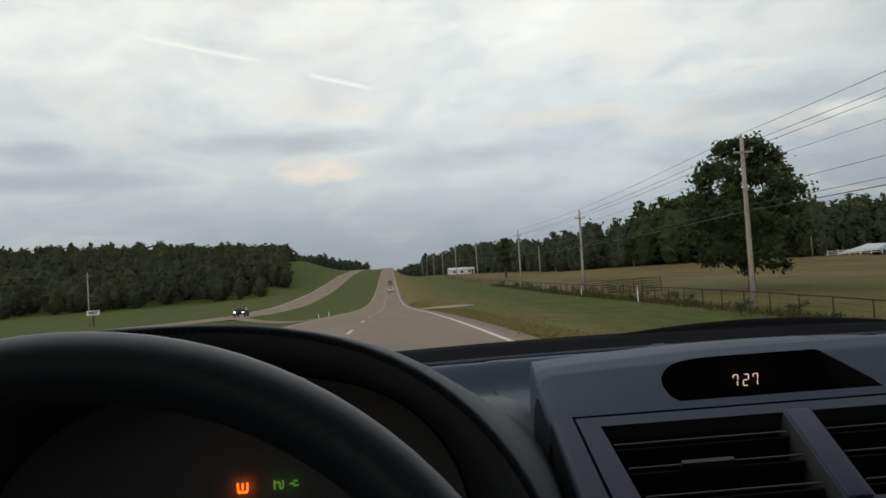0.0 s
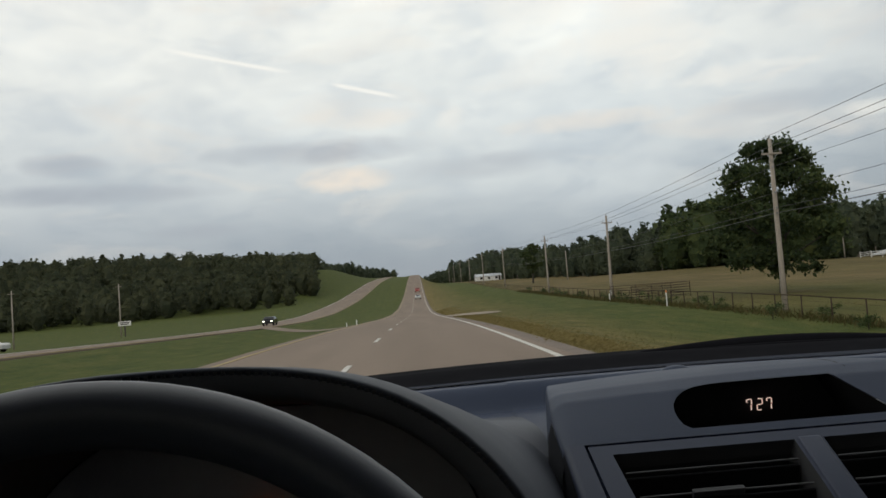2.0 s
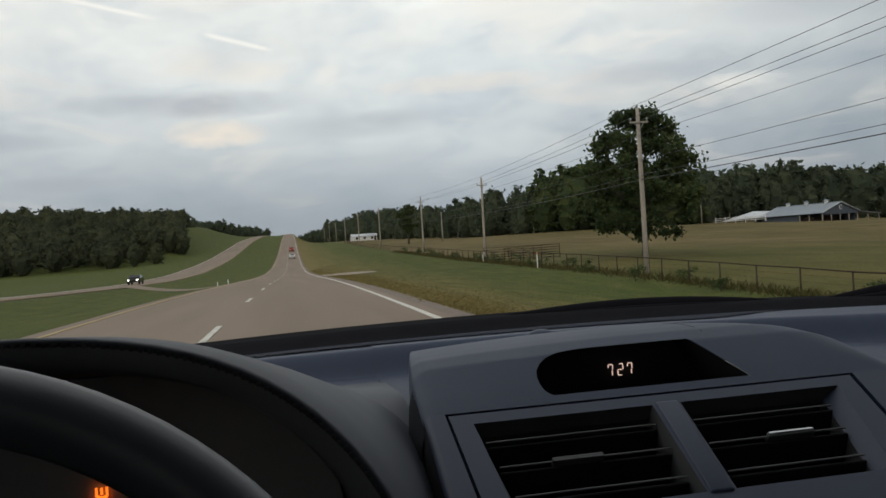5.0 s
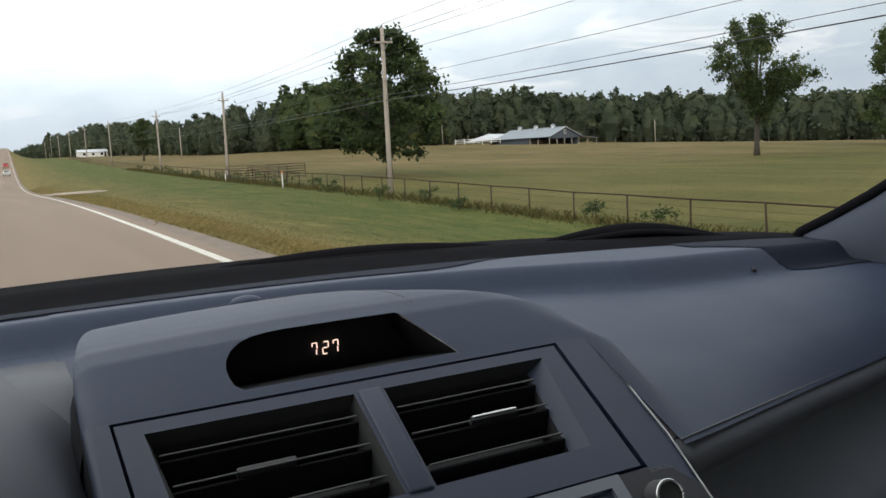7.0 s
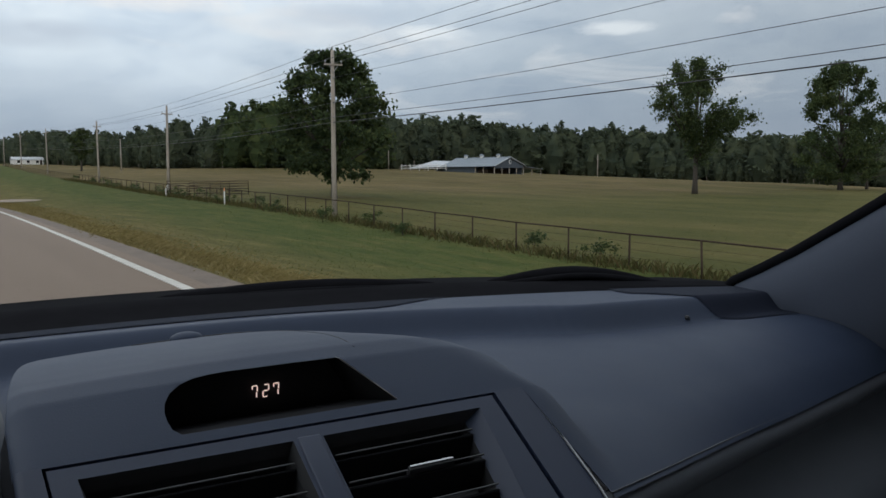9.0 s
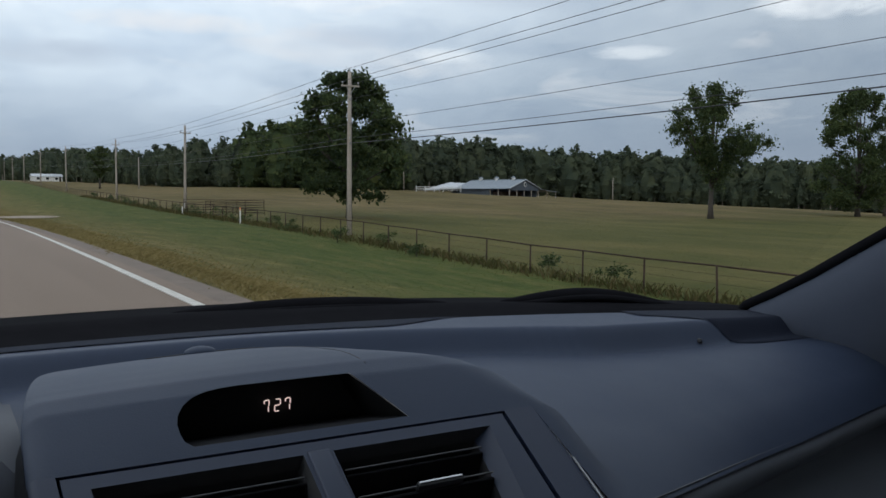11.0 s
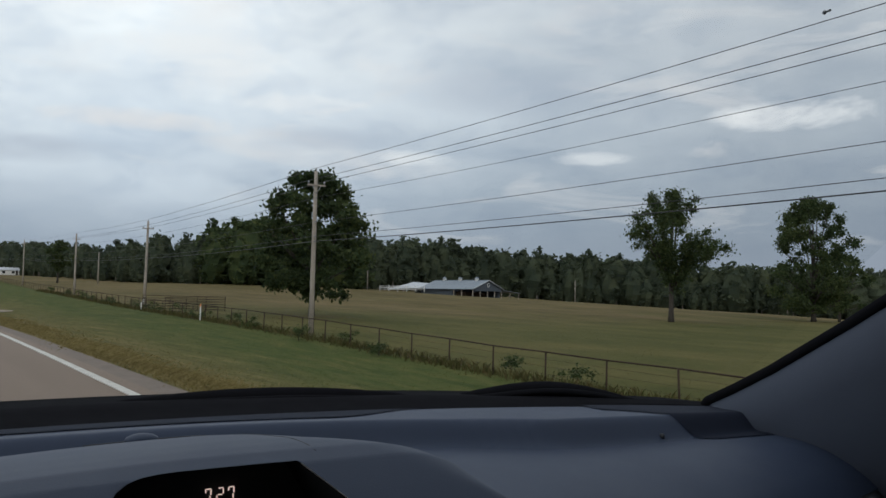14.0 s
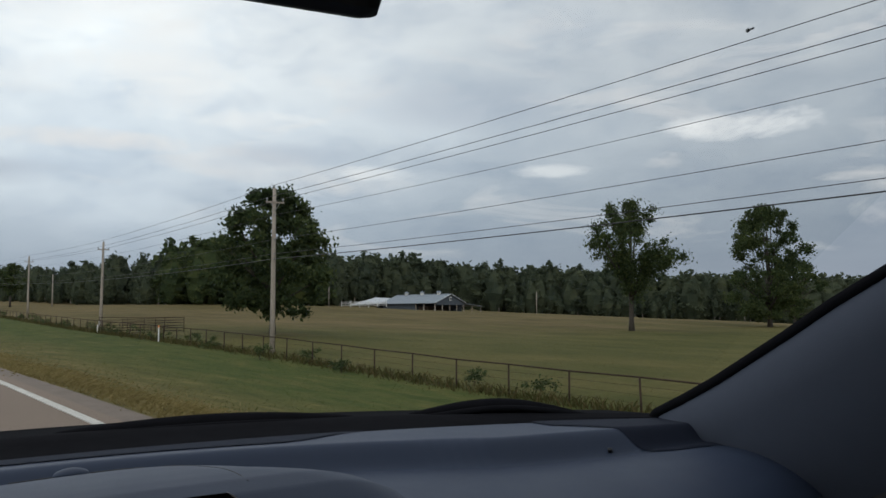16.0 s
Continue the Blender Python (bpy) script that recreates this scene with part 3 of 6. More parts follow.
def broadleaf(name, x, y, height, spread, base, label, seed, n_leaf, leaf, mat=LEAF_OAK, bark=BARK, shape="round", clumps=60, group=""):
    """A tree with tapered trunk, limbs and a crown of leaves in clumps."""
    gen = np.random.default_rng(seed)
    z0 = land(x, y)
    top = thing(name, x, y, z0, label, "tree", group)
    tr = height * 0.018
    runs = [([(0, 0, -0.3), (0.02, 0, base * 0.5), (0.1, 0.05, base), (0.15, 0.1, base + (height - base) * 0.45), (0.1, 0, height * 0.9)],
             [tr * 1.5, tr * 1.05, tr * 0.95, tr * 0.55, 0.04])]
    cen, rad = [], []
    for i in range(clumps):
        u = gen.random()
        ang = gen.random() * 6.283
        if shape == "round":
            h = base * 0.75 + (height - base * 0.75) * u
            prof = math.sin(math.pi * min(1, 0.16 + 0.80 * u)) ** 0.7
            rr = spread * prof * gen.random() ** 0.42
            cr = (0.10 + 0.13 * gen.random()) * spread
        else:
            # separate boughs: reach, height of the tip, bearing
            bough = ((0.85, 0.76, 3.3), (0.35, 0.90, 2.4), (0.12, 0.98, 0.5), (0.50, 0.90, 0.2), (1.0, 0.60, -0.4), (0.75, 0.68, 1.7), (0.7, 0.62, 4.6), (0.4, 0.60, 1.0), (0.5, 0.54, 3.6), (0.35, 0.48, 5.2))
            reach, tip, bear = bough[i % 10]
            s = 0.28 + 0.72 * gen.random()
            ang = bear + gen.normal() * 0.34
            rr = spread * reach * s
            h = height * (tip - 0.26 * (1 - s)) + gen.normal() * 0.5
            cr = (0.09 + 0.13 * gen.random()) * spread
        cen.append((rr * math.cos(ang), rr * math.sin(ang), min(h, height - cr * 0.6)))
        rad.append(cr)
        if i % max(1, clumps // 16) == 0:
            c = cen[-1]
            hz = base * 0.8 + 0.35 * max(0, c[2] - base)
            runs.append(([(0.1, 0.03, hz), (c[0] * 0.5, c[1] * 0.5, (hz + c[2]) / 2 - 0.2), c], [tr * 0.5, tr * 0.3, tr * 0.1]))
    part("trunk", tubes_me("trunk", bark, runs, 7), top)
    v, f = leaves(np.array(cen), np.array(rad), n_leaf, leaf, gen)
    part("crown", quads_mesh("crown", v, f, mat), top)
    return top


def inner_crown(gen, base, top, width, rings=6, sides=7):
    """Quads of an uneven closed inner crown that keeps a tree from being see-through."""
    pt = []
    for j in range(rings + 1):
        u = j / rings
        r = width * (math.sin(math.pi * (0.10 + 0.84 * u)) ** 0.7)
        pt.append([(r * (0.75 + 0.5 * gen.random()) * math.cos(6.283 * k / sides + u), r * (0.75 + 0.5 * gen.random()) * math.sin(6.283 * k / sides + u),
                    base + (top - base) * u + 0.02 * gen.normal()) for k in range(sides)])
    q = []
    for j in range(rings):
        for k in range(sides):
            q += [pt[j][k], pt[j][(k + 1) % sides], pt[j + 1][(k + 1) % sides], pt[j + 1][k]]
    return np.array(q)


def template(seed, kind, count):
    """A wood tree of unit height for the massed woods: crown vertices."""
    gen = np.random.default_rng(seed)
    cen, rad = [], []
    if kind == "pine":
        for i in range(24):
            u = gen.random()
            rr = 0.16 * (1.12 - u) * (0.6 + 0.4 * gen.random()) + 0.015
            ang = gen.random() * 6.283
            cen.append((rr * math.cos(ang), rr * math.sin(ang), 0.22 + 0.73 * u))
            rad.append(0.045 + 0.05 * gen.random() * (1.2 - u))
        lv = leaves(np.array(cen), np.array(rad), count, 0.029 * (600 / count) ** 0.25, gen, 0.8, 0.3, 1.35)[0]
        return np.concatenate([inner_crown(gen, 0.20, 0.86, 0.090, 7, 7), lv])
    for i in range(36):
        u = gen.random()
        rr = 0.27 * math.sin(math.pi * (0.28 + 0.66 * u)) * (0.7 + 0.3 * gen.random())
        ang = gen.random() * 6.283
        cen.append((rr * math.cos(ang), rr * math.sin(ang), 0.06 + 0.86 * u))
        rad.append(0.055 + 0.06 * gen.random())
    lv = leaves(np.array(cen), np.array(rad), count, 0.031 * (600 / count) ** 0.25, gen, 0.85, 0.30, 1.35)[0]
    return np.concatenate([inner_crown(gen, 0.02, 0.85, 0.190, 7, 8), lv])


TEMPL = {n: [template(s, "leaf", n) for s in (1, 2, 3, 4, 8, 9)] + [template(s, "pine", n) for s in (5, 6, 7, 10)] for n in (600, 260, 140)}


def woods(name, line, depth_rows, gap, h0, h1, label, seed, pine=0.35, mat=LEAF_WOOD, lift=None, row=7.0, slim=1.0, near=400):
    """Massed trees behind a line of points, as one body of foliage with trunks."""
    gen = np.random.default_rng(seed)
    pts = []
    for (x0, y0), (x1, y1) in zip(line[:-1], line[1:]):
        ln = math.hypot(x1 - x0, y1 - y0)
        nx, ny = (y1 - y0) / ln, -(x1 - x0) / ln
        for rw in range(depth_rows):
            s = gen.random() * gap
            while s < ln:
                off = rw * row + gen.normal() * 1.8
                pts.append((x0 + (x1 - x0) * s / ln + nx * off + gen.normal() * 1.2, y0 + (y1 - y0) * s / ln + ny * off, rw))
                s += gap * 0.85 * (0.5 + 1.0 * gen.random()) * (1.0 if rw < 2 else 1.4)
    V, runs = [], []
    # understorey along the front
    for (x0, y0), (x1, y1) in zip(line[:-1], line[1:]):
        ln = math.hypot(x1 - x0, y1 - y0)
        nx, ny = (y1 - y0) / ln, -(x1 - x0) / ln
        for s in np.arange(0, ln, 3.4):
            off = 1.0 + 9.0 * gen.random()
            pts.append((x0 + (x1 - x0) * s / ln + nx * off, y0 + (y1 - y0) * s / ln + ny * off, -1))
    for x, y, rw in pts:
        h = h0 + (h1 - h0) * (0.15 + 0.85 * gen.random() ** 1.3)
        if rw < 0:
            h = h0 * (0.28 + 0.3 * gen.random())
        if rw == 0:
            h *= 0.30 + 0.70 * gen.random()
        if lift is not None:
            h *= lift(x, y)
        kind = gen.integers(6, 10) if gen.random() < pine else gen.integers(0, 6)
        far = math.hypot(x, y)
        t = TEMPL[140 if far > 520 or y < -20 or rw > 2 else 260 if far > near or rw > 1 or rw < 0 else 600][kind]
        w = h * slim * (1.1 + 0.5 * gen.random()) * (1.5 if rw < 0 else 1.0)
        a = gen.random() * 6.283
        c, s = math.cos(a) * w, math.sin(a) * w
        z = land(x, y)
        V.append(np.stack([x + t[:, 0] * c - t[:, 1] * s, y + t[:, 0] * s + t[:, 1] * c, z + t[:, 2] * h], axis=1))
        if 0 <= rw < 2:
            runs.append(([(x, y, z - 0.4), (x + 0.1, y, z + h * 0.5), (x, y, z + h * 0.9)], [0.014 * h, 0.010 * h, 0.03]))
    v = np.concatenate(V)
    top = thing(name, *[float(q) for q in (line[0][0], line[0][1], land(*line[0]))], label, "woods", "", "stuff")
    off = np.array(top.location)
    part("foliage", quads_mesh("foliage", v - off, np.arange(len(v)).reshape(-1, 4), mat), top)
    V2, F2 = [], []
    for path, rr in runs:
        a, b = tube([tuple(np.array(q) - off) for q in path], rr, 5, False)
        o = len(V2)
        V2 += a
        F2 += [tuple(i + o for i in q) for q in b]
    part("trunks", mesh_of("trunks", V2, F2, PALEBARK, True), top)
    return top


def hillside(seed):
    """Rolling canopy of small distant crowns that climbs the far hill."""
    gen = np.random.default_rng(seed)
    V = []
    for r in np.arange(306, 548, 8.2):
        for b in np.arange(7.3, 35.0, 360.0 / (6.283 * r) * 6.9):
            rr, bb = r + gen.normal() * 2.2, math.radians(b + gen.normal() * 0.28)
            if rr < 350 and math.degrees(bb) < 8.2 + 1.2 * gen.random():
                continue
            x, y = -rr * math.sin(bb), rr * math.cos(bb)
            h = (8.5 + 6.0 * gen.random() ** 1.2) * (0.75 if rr < 314 else 1.0)
            t = TEMPL[260 if rr < 345 else 140][gen.integers(6, 10) if gen.random() < 0.25 else gen.integers(0, 6)]
            w, a = h * (1.15 + 0.5 * gen.random()), gen.random() * 6.283
            c, q = math.cos(a) * w, math.sin(a) * w
            V.append(np.stack([x + t[:, 0] * c - t[:, 1] * q, y + t[:, 0] * q + t[:, 1] * c, land(x, y) + t[:, 2] * h], axis=1))
    v = np.concatenate(V)
    top = thing("woods", -45.0, 305.0, land(-45, 305), "dense mixed woods covering the low hill behind the meadow", "woods", "", "stuff")
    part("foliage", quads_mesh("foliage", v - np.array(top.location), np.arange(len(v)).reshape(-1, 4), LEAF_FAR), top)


broadleaf("oak_tree", 32.0, 73.3, 13.5, 5.6, 2.6, "tall rounded dark green oak standing alone in the pasture", 21, 22000, 0.21, clumps=150)
broadleaf("field_tree", 89.5, 81.5, 18.6, 7.9, 3.0, "open-crowned tree with separate leafy boughs in the pasture", 33, 26000, 0.17, shape="open", clumps=190)
broadleaf("field_tree", 130.5, 87.0, 21.0, 7.6, 2.4, "broad dense tree with several stems in the pasture", 35, 26000, 0.22, clumps=190)
broadleaf("field_tree", 146.0, 92.0, 13.0, 6.0, 2.5, "smaller rounded tree beside a broad one in the pasture", 36, 5000, 0.32, clumps=40)
broadleaf("field_tree", 31.0, 224.0, 11.0, 4.2, 3.0, "dark tree with flat boughs by the far fence", 37, 5000, 0.28, shape="open", clumps=50)
for sx, sy, hh, sp, sd in ((92, 9, 15.5, 4.6, 41), (101, 14, 14.0, 4.5, 42), (112, 6, 19.0, 6.0, 43), (124, 0, 20.0, 6.0, 44)):
    broadleaf("field_tree", sx, sy, hh, sp, 1.5, "tall leafy tree at the edge of the pasture", sd, 6000, 0.32, clumps=50, group="trees at the pasture edge")
mound = lambda x, y: 1.0 + 0.25 * math.exp(-((x - 85) / 30) ** 2)


def dip(x, y):
    """The wood is lower in the middle distance than towards the knoll and the crest."""
    return 1.0 - 0.32 * math.exp(-((y - 330) / 62.0) ** 2) - 0.10 * math.exp(-((y - 235) / 25.0) ** 2)


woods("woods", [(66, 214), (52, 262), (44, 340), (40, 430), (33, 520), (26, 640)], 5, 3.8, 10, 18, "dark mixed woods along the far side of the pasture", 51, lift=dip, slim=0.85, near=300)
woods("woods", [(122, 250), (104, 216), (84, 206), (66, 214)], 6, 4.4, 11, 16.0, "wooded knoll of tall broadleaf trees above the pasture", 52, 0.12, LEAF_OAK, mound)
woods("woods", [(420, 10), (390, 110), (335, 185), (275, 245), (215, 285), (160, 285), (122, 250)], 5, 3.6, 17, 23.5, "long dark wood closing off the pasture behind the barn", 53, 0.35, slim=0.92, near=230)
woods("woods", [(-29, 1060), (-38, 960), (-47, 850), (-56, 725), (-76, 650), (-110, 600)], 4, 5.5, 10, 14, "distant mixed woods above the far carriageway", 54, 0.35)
hillside(57)
woods("woods", [(26, 640), (17, 800), (15, 980), (14, 1150)], 3, 9, 9, 14, "distant trees along the crest of the road", 55)
woods("woods", [(160, -15), (95, -30), (52, -60), (34, -66), (33, -120), (36, -220), (40, -300)][::-1], 3, 7.0, 17, 23, "tall pine and broadleaf woods beside the highway verge", 56, 0.6, LEAF_PINE)

# ---------------------------------------------------------------- the car's interior
car = thing("car", 0, 0.5, 0.35, "car with a grained blue-grey dashboard and black trim", "car")
CO = Vector(car.location)


def cpart(name, me, parent=None, label=""):
    """A part of the car, its mesh given in world places."""
    me.transform(Matrix.Translation(-CO))
    ob = part(name, me, car, label)
    if parent is not None:
        ob.parent = parent
    return ob


def csub(name, me, parent, label=""):
    me.transform(Matrix.Translation(-CO))
    return part(name, me, parent, label)


def ridge_z(x):
    return 1.0525 - 0.018 * (x / 0.764) ** 2


def back_y(x):
    return 0.972 - 0.075 * (x / 0.764) ** 2


def seam_table():
    xs = np.linspace(0.166, 0.80, 60)
    ys = 0.503 + 0.19 * (xs - 0.165) + 0.05 * np.maximum(0.0, xs - 0.4)
    u = np.clip((xs - 0.166) / 0.22, 0, 1)
    k = 1 + 0.17 * u * u * (3 - 2 * u)
    return -0.19 + k * (xs + 0.19), 0.11 + k * (ys - 0.11), 1.17 + k * (0.994 - 1.17)


SEAM_X, SEAM_Y, SEAM_Z = seam_table()


def seam_y(x):
    return float(np.interp(x, SEAM_X, SEAM_Y))


def seam_z(x):
    return float(np.interp(x, SEAM_X, SEAM_Z))


HUMP_Y = [0.50, 0.598, 0.615, 0.645, 0.665, 0.69, 0.73, 0.77, 0.81, 0.85, 0.90, 1.2]
HUMP_Z = [0.989, 1.044, 1.0535, 1.0695, 1.0748, 1.0765, 1.0748, 1.0705, 1.064, 1.0565, 1.0465, 1.0465]


def hump_z(y):
    if y < 0.664:
        return float(np.interp(y, HUMP_Y, HUMP_Z))
    r = min(0.018, 0.6 * (y - 0.664))
    return float(np.mean(np.interp([y - r, y - r / 2, y, y + r / 2, y + r], HUMP_Y, HUMP_Z)))


def lip_y(x):
    """Front edge of the raised lip under the windscreen."""
    return 0.938 - 0.476 * min(max(x, 0.0), 0.42) ** 2


def pad_z(x, y):
    """The soft top of the dashboard without its centre pod: a slope, a riser and the lip."""
    yl, zl = lip_y(x), ridge_z(x)
    zt = 1.026 - 0.012 * sstep((x - 0.2) / 0.4)
    yr = yl - 0.030
    if y >= yl:
        return zl
    if y > yr:
        return zt + (zl - zt) * sstep((y - yr) / (yl - yr))
    yf = seam_y(x) if x > 0 else 0.55
    zf = seam_z(x)
    u = max(0.0, (y - yf) / (yr - yf))
    roll = 0.009 * (1 - (1 - min(1.0, u / 0.22)) ** 2) * (1 - sstep((u - 0.3) / 0.7)) * sstep((x - 0.10) / 0.08)
    return zf + (zt - zf) * (1 - (1 - u) ** 1.85) + roll


def pod_z(x, y):
    """The pod over the clock: crowned, rounded off to the rear and towards the passenger."""
    u = min(1.0, max(0.0, (y - 0.598) / 0.25))
    xr = 0.172 - 0.137 * min(1.0, 2 * u) - 0.025 * max(0.0, 2 * u - 1)
    wr = 0.035 + 0.105 * min(1.0, 2 * u)
    q = min(1.0, max(0.0, (-0.10 - x) / 0.055))
    yc = 0.84 - 0.20 * q ** 2.5
    r = min(1.0, math.hypot(max(0.0, (x - xr) / wr), max(0.0, (y - yc) / (0.035 - 0.017 * q))))
    crown = 0.22 * max(0.0, 0.03 - x) ** 2 * min(1.0, max(0.0, (y - 0.6) / 0.08))
    return hump_z(y) - 0.048 * (1 - math.sqrt(1 - r * r)) - crown - (0.10 if r >= 1.0 else 0.0)


def dash_z(x, y):
    a, b = pad_z(x, y), pod_z(x, y) if x > -0.1556 else 0.9
    h = max(0.0, 0.004 - abs(a - b)) / 0.004
    return max(a, b) + h * h * 0.001


WINDOW = [(-0.068, 0.6045), (0.071, 0.6045), (0.067, 0.612), (0.048, 0.6485), (-0.030, 0.6495), (-0.041, 0.6485), (-0.051, 0.6462), (-0.060, 0.6422), (-0.067, 0.6365), (-0.0715, 0.6295), (-0.0735, 0.622), (-0.0735, 0.615), (-0.0722, 0.609)]


def pod_edge(x, y):
    """Rounding of the pod's edge beside the instruments."""
    q = max(0.0, min(1.0, (-0.141 - x) / 0.014))
    return 0.012 * (1 - math.sqrt(max(0.0, 1 - q * q))) * (1 - sstep((y - 0.62) / 0.14))


def build_dash_top():
    bm = bmesh.new()
    xs = grade(-0.155, 0.80, [(-0.146, 0.0003), (-0.128, 0.0008), (-0.110, 0.0018), (0.16, 0.006), (0.172, 0.003), (0.34, 0.007), (0.80, 0.015)])
    rows = 150
    grid = []
    for x in xs:
        yf = 0.598 if x < 0.1665 else seam_y(x)
        yb = back_y(x) + 0.012
        ys = 0.598 if x < 0.1665 else max(0.598, yf + 0.03)
        col = []
        for j in range(rows + 1):
            y = yf + (ys - yf) * j / 10 if j < 10 else ys + (yb - ys) * (j - 10) / (rows - 10)
            col.append(bm.verts.new((x, y, dash_z(x, y) - pod_edge(x, y))))
        grid.append(col)
    for a, b in zip(grid[:-1], grid[1:]):
        for j in range(rows):
            if j >= 10 or b[0].co.y < b[10].co.y - 0.001:
                bm.faces.new((a[j], b[j], b[j + 1], a[j + 1]))
    # the display's opening, cut clean through
    n = len(WINDOW)
    for i in range(n):
        p, q = WINDOW[i], WINDOW[(i + 1) % n]
        fs = [f for f in bm.faces if abs(f.calc_center_median().x) < 0.10 and 0.58 < f.calc_center_median().y < 0.67]
        geom = list({v for f in fs for v in f.verts} | {e for f in fs for e in f.edges}) + fs
        nrm = Vector((q[1] - p[1], p[0] - q[0], 0))
        bmesh.ops.bisect_plane(bm, geom=geom, plane_co=(p[0], p[1], 0), plane_no=nrm)

    def inside(c):
        return all((WINDOW[(i + 1) % n][0] - WINDOW[i][0]) * (c.y - WINDOW[i][1]) - (WINDOW[(i + 1) % n][1] - WINDOW[i][1]) * (c.x - WINDOW[i][0]) > 0 for i in range(n))

    bmesh.ops.delete(bm, geom=[f for f in bm.faces if inside(f.calc_center_median())], context="FACES")
    bmesh.ops.delete(bm, geom=[v for v in bm.verts if not v.link_faces], context="VERTS")
    return bm_mesh("dashboard_top", bm, DASH, True)


dash = cpart("dashboard", build_dash_top(), label="blue-grey grained soft dashboard top")
# dark flank of the pod beside the instruments
v, f = [], []
fy = [0.598 + 0.0063 * i for i in range(46)]
for y in fy:
    z = dash_z(-0.155, y) - pod_edge(-0.155, y)
    v += [(-0.1552, y, z), (-0.1575, y, z - 0.008), (-0.159, y, z - 0.03), (-0.160, y, 0.90)]
for i in range(len(fy) - 1):
    for j in range(3):
        a = 4 * i + j
        f.append((a, a + 4, a + 5, a + 1))
csub("pod_flank", mesh_of("pod_flank", v, f, FLANK, True), dash, "dark flank of the clock pod")
# dark defroster trough behind the lip
v, f = [], []
dx = [-0.74 + 0.0223 * i for i in range(49)]
for x in dx:
    w = 1 - sstep((x - 0.20) / 0.13)
    y0 = lip_y(x) + 0.017
    y1 = back_y(x) + 0.0125
    y0 = y0 + (y1 - 0.001 - y0) * (1 - w)
    for j in range(4):
        v.append((x, y0 + (y1 - y0) * j / 3, ridge_z(x) + 0.0012))
for i in range(len(dx) - 1):
    for j in range(3):
        a = 4 * i + j
        f.append((a, a + 4, a + 5, a + 1))
csub("defroster_trough", mesh_of("defroster_trough", v, f, GRILLECLOTH, True), dash, "dark navy defroster trough behind the dash lip")


def build_recess():
    n = len(WINDOW)
    v = [(x, y, hump_z(y) - 0.0005) for x, y in WINDOW]
    v += [(x * 0.96, 0.668, 1.034 + (y - 0.6045) * 0.78) for x, y in WINDOW]
    f = [(i, (i + 1) % n, n + (i + 1) % n, n + i) for i in range(n)] + [tuple(range(n, 2 * n))]
    return mesh_of("clock_display", v, f, HOUSING)


disp = cpart("clock_display", build_recess(), label="recessed smoked black clock display")
SEGBOX = {"a": (0, 1, 1, 0), "g": (0, 0, 1, 0), "d": (0, -1, 1, 0), "f": (-1, 0.5, 0, 1), "b": (1, 0.5, 0, 1), "e": (-1, -0.5, 0, 1), "c": (1, -0.5, 0, 1)}


def digit_me(ch):
    bm = bmesh.new()
    w, h, t = 0.00178, 0.0041, 0.00068
    for s in ("abc" if ch == "7" else "abged"):
        cx, cy, hz, vt = SEGBOX[s]
        box(bm, cx * w + cy * h * 0.12, 0, cy * h, (2 * w - t) if hz else t, 0.0006, (h - t) if vt else t)
    if ch == "7":
        box(bm, -w + 0.5 * h * 0.2, 0, h * 0.72, t, 0.0006, h * 0.5)
    return bm_mesh("digit", bm, DIGIT)


CLOCK = Vector((0.0015, 0.6655, 1.0500))
for ch, dx in (("7", -0.0068), ("2", 0.0012), ("7", 0.0082)):
    me = digit_me(ch)
    me.transform(Matrix.Translation(CLOCK + Vector((dx, 0, 0))))
    csub("digit", me, disp, "glowing pale orange digit")

# the sloping centre panel, in its own plane
PM = Matrix(((1, 0, 0, 0), (0, 0.8725, -0.4886, 0.598), (0, 0.4886, 0.8725, 1.044), (0, 0, 0, 1)))


def inplane(me):
    me.transform(PM)
    return me


def poly_frame(outer, holes, n_top, depth, mat, name, bevel=0.0015):
    """A plate with polygonal holes: ring strips between matching outlines."""
    bm = bmesh.new()
    vs = [bm.verts.new((x, s, n_top)) for x, s in outer]
    es = [bm.edges.new((vs[i], vs[(i + 1) % len(vs)])) for i in range(len(vs))]
    for h in holes:
        hv = [bm.verts.new((x, s, n_top)) for x, s in h]
        es += [bm.edges.new((hv[i], hv[(i + 1) % len(hv)])) for i in range(len(hv))]
    bmesh.ops.triangle_fill(bm, edges=es, use_beauty=True)
    ext = bmesh.ops.extrude_face_region(bm, geom=list(bm.faces))
    dn = [g for g in ext["geom"] if isinstance(g, bmesh.types.BMVert)]
    bmesh.ops.translate(bm, vec=(0, 0, -depth), verts=dn)
    return bm_mesh(name, bm, mat)


VL = [(-0.126, -0.0126), (-0.0085, -0.0126), (-0.0085, -0.0894), (-0.1185, -0.0894)]
VR = [(0.0105, -0.0126), (0.1235, -0.0126), (0.1115, -0.0894), (0.0095, -0.0894)]
stack = cpart("centre_console", inplane(poly_frame(
    [(-0.1505, 0.0), (-0.1475, -0.22), (0.146, -0.22), (0.156, -0.150), (0.1645, -0.095), (0.1668, -0.05), (0.1665, 0.0)],
    [[(-0.1418, -0.0006), (0.1425, -0.0006), (0.1360, -0.1130), (-0.1348, -0.1130)]], 0.0, 0.10, PANEL, "centre_console")), label="satin blue-grey centre stack trim")
v, f = [], []
for i in range(12):
    s = -0.22 * i / 11
    xl = -0.1505 + 0.003 * i / 11
    for k in range(7):
        w = radians(90 + 15 * k)
        v.append((xl + 0.0045 * math.cos(w), s, -0.0045 + 0.0045 * math.sin(w)))
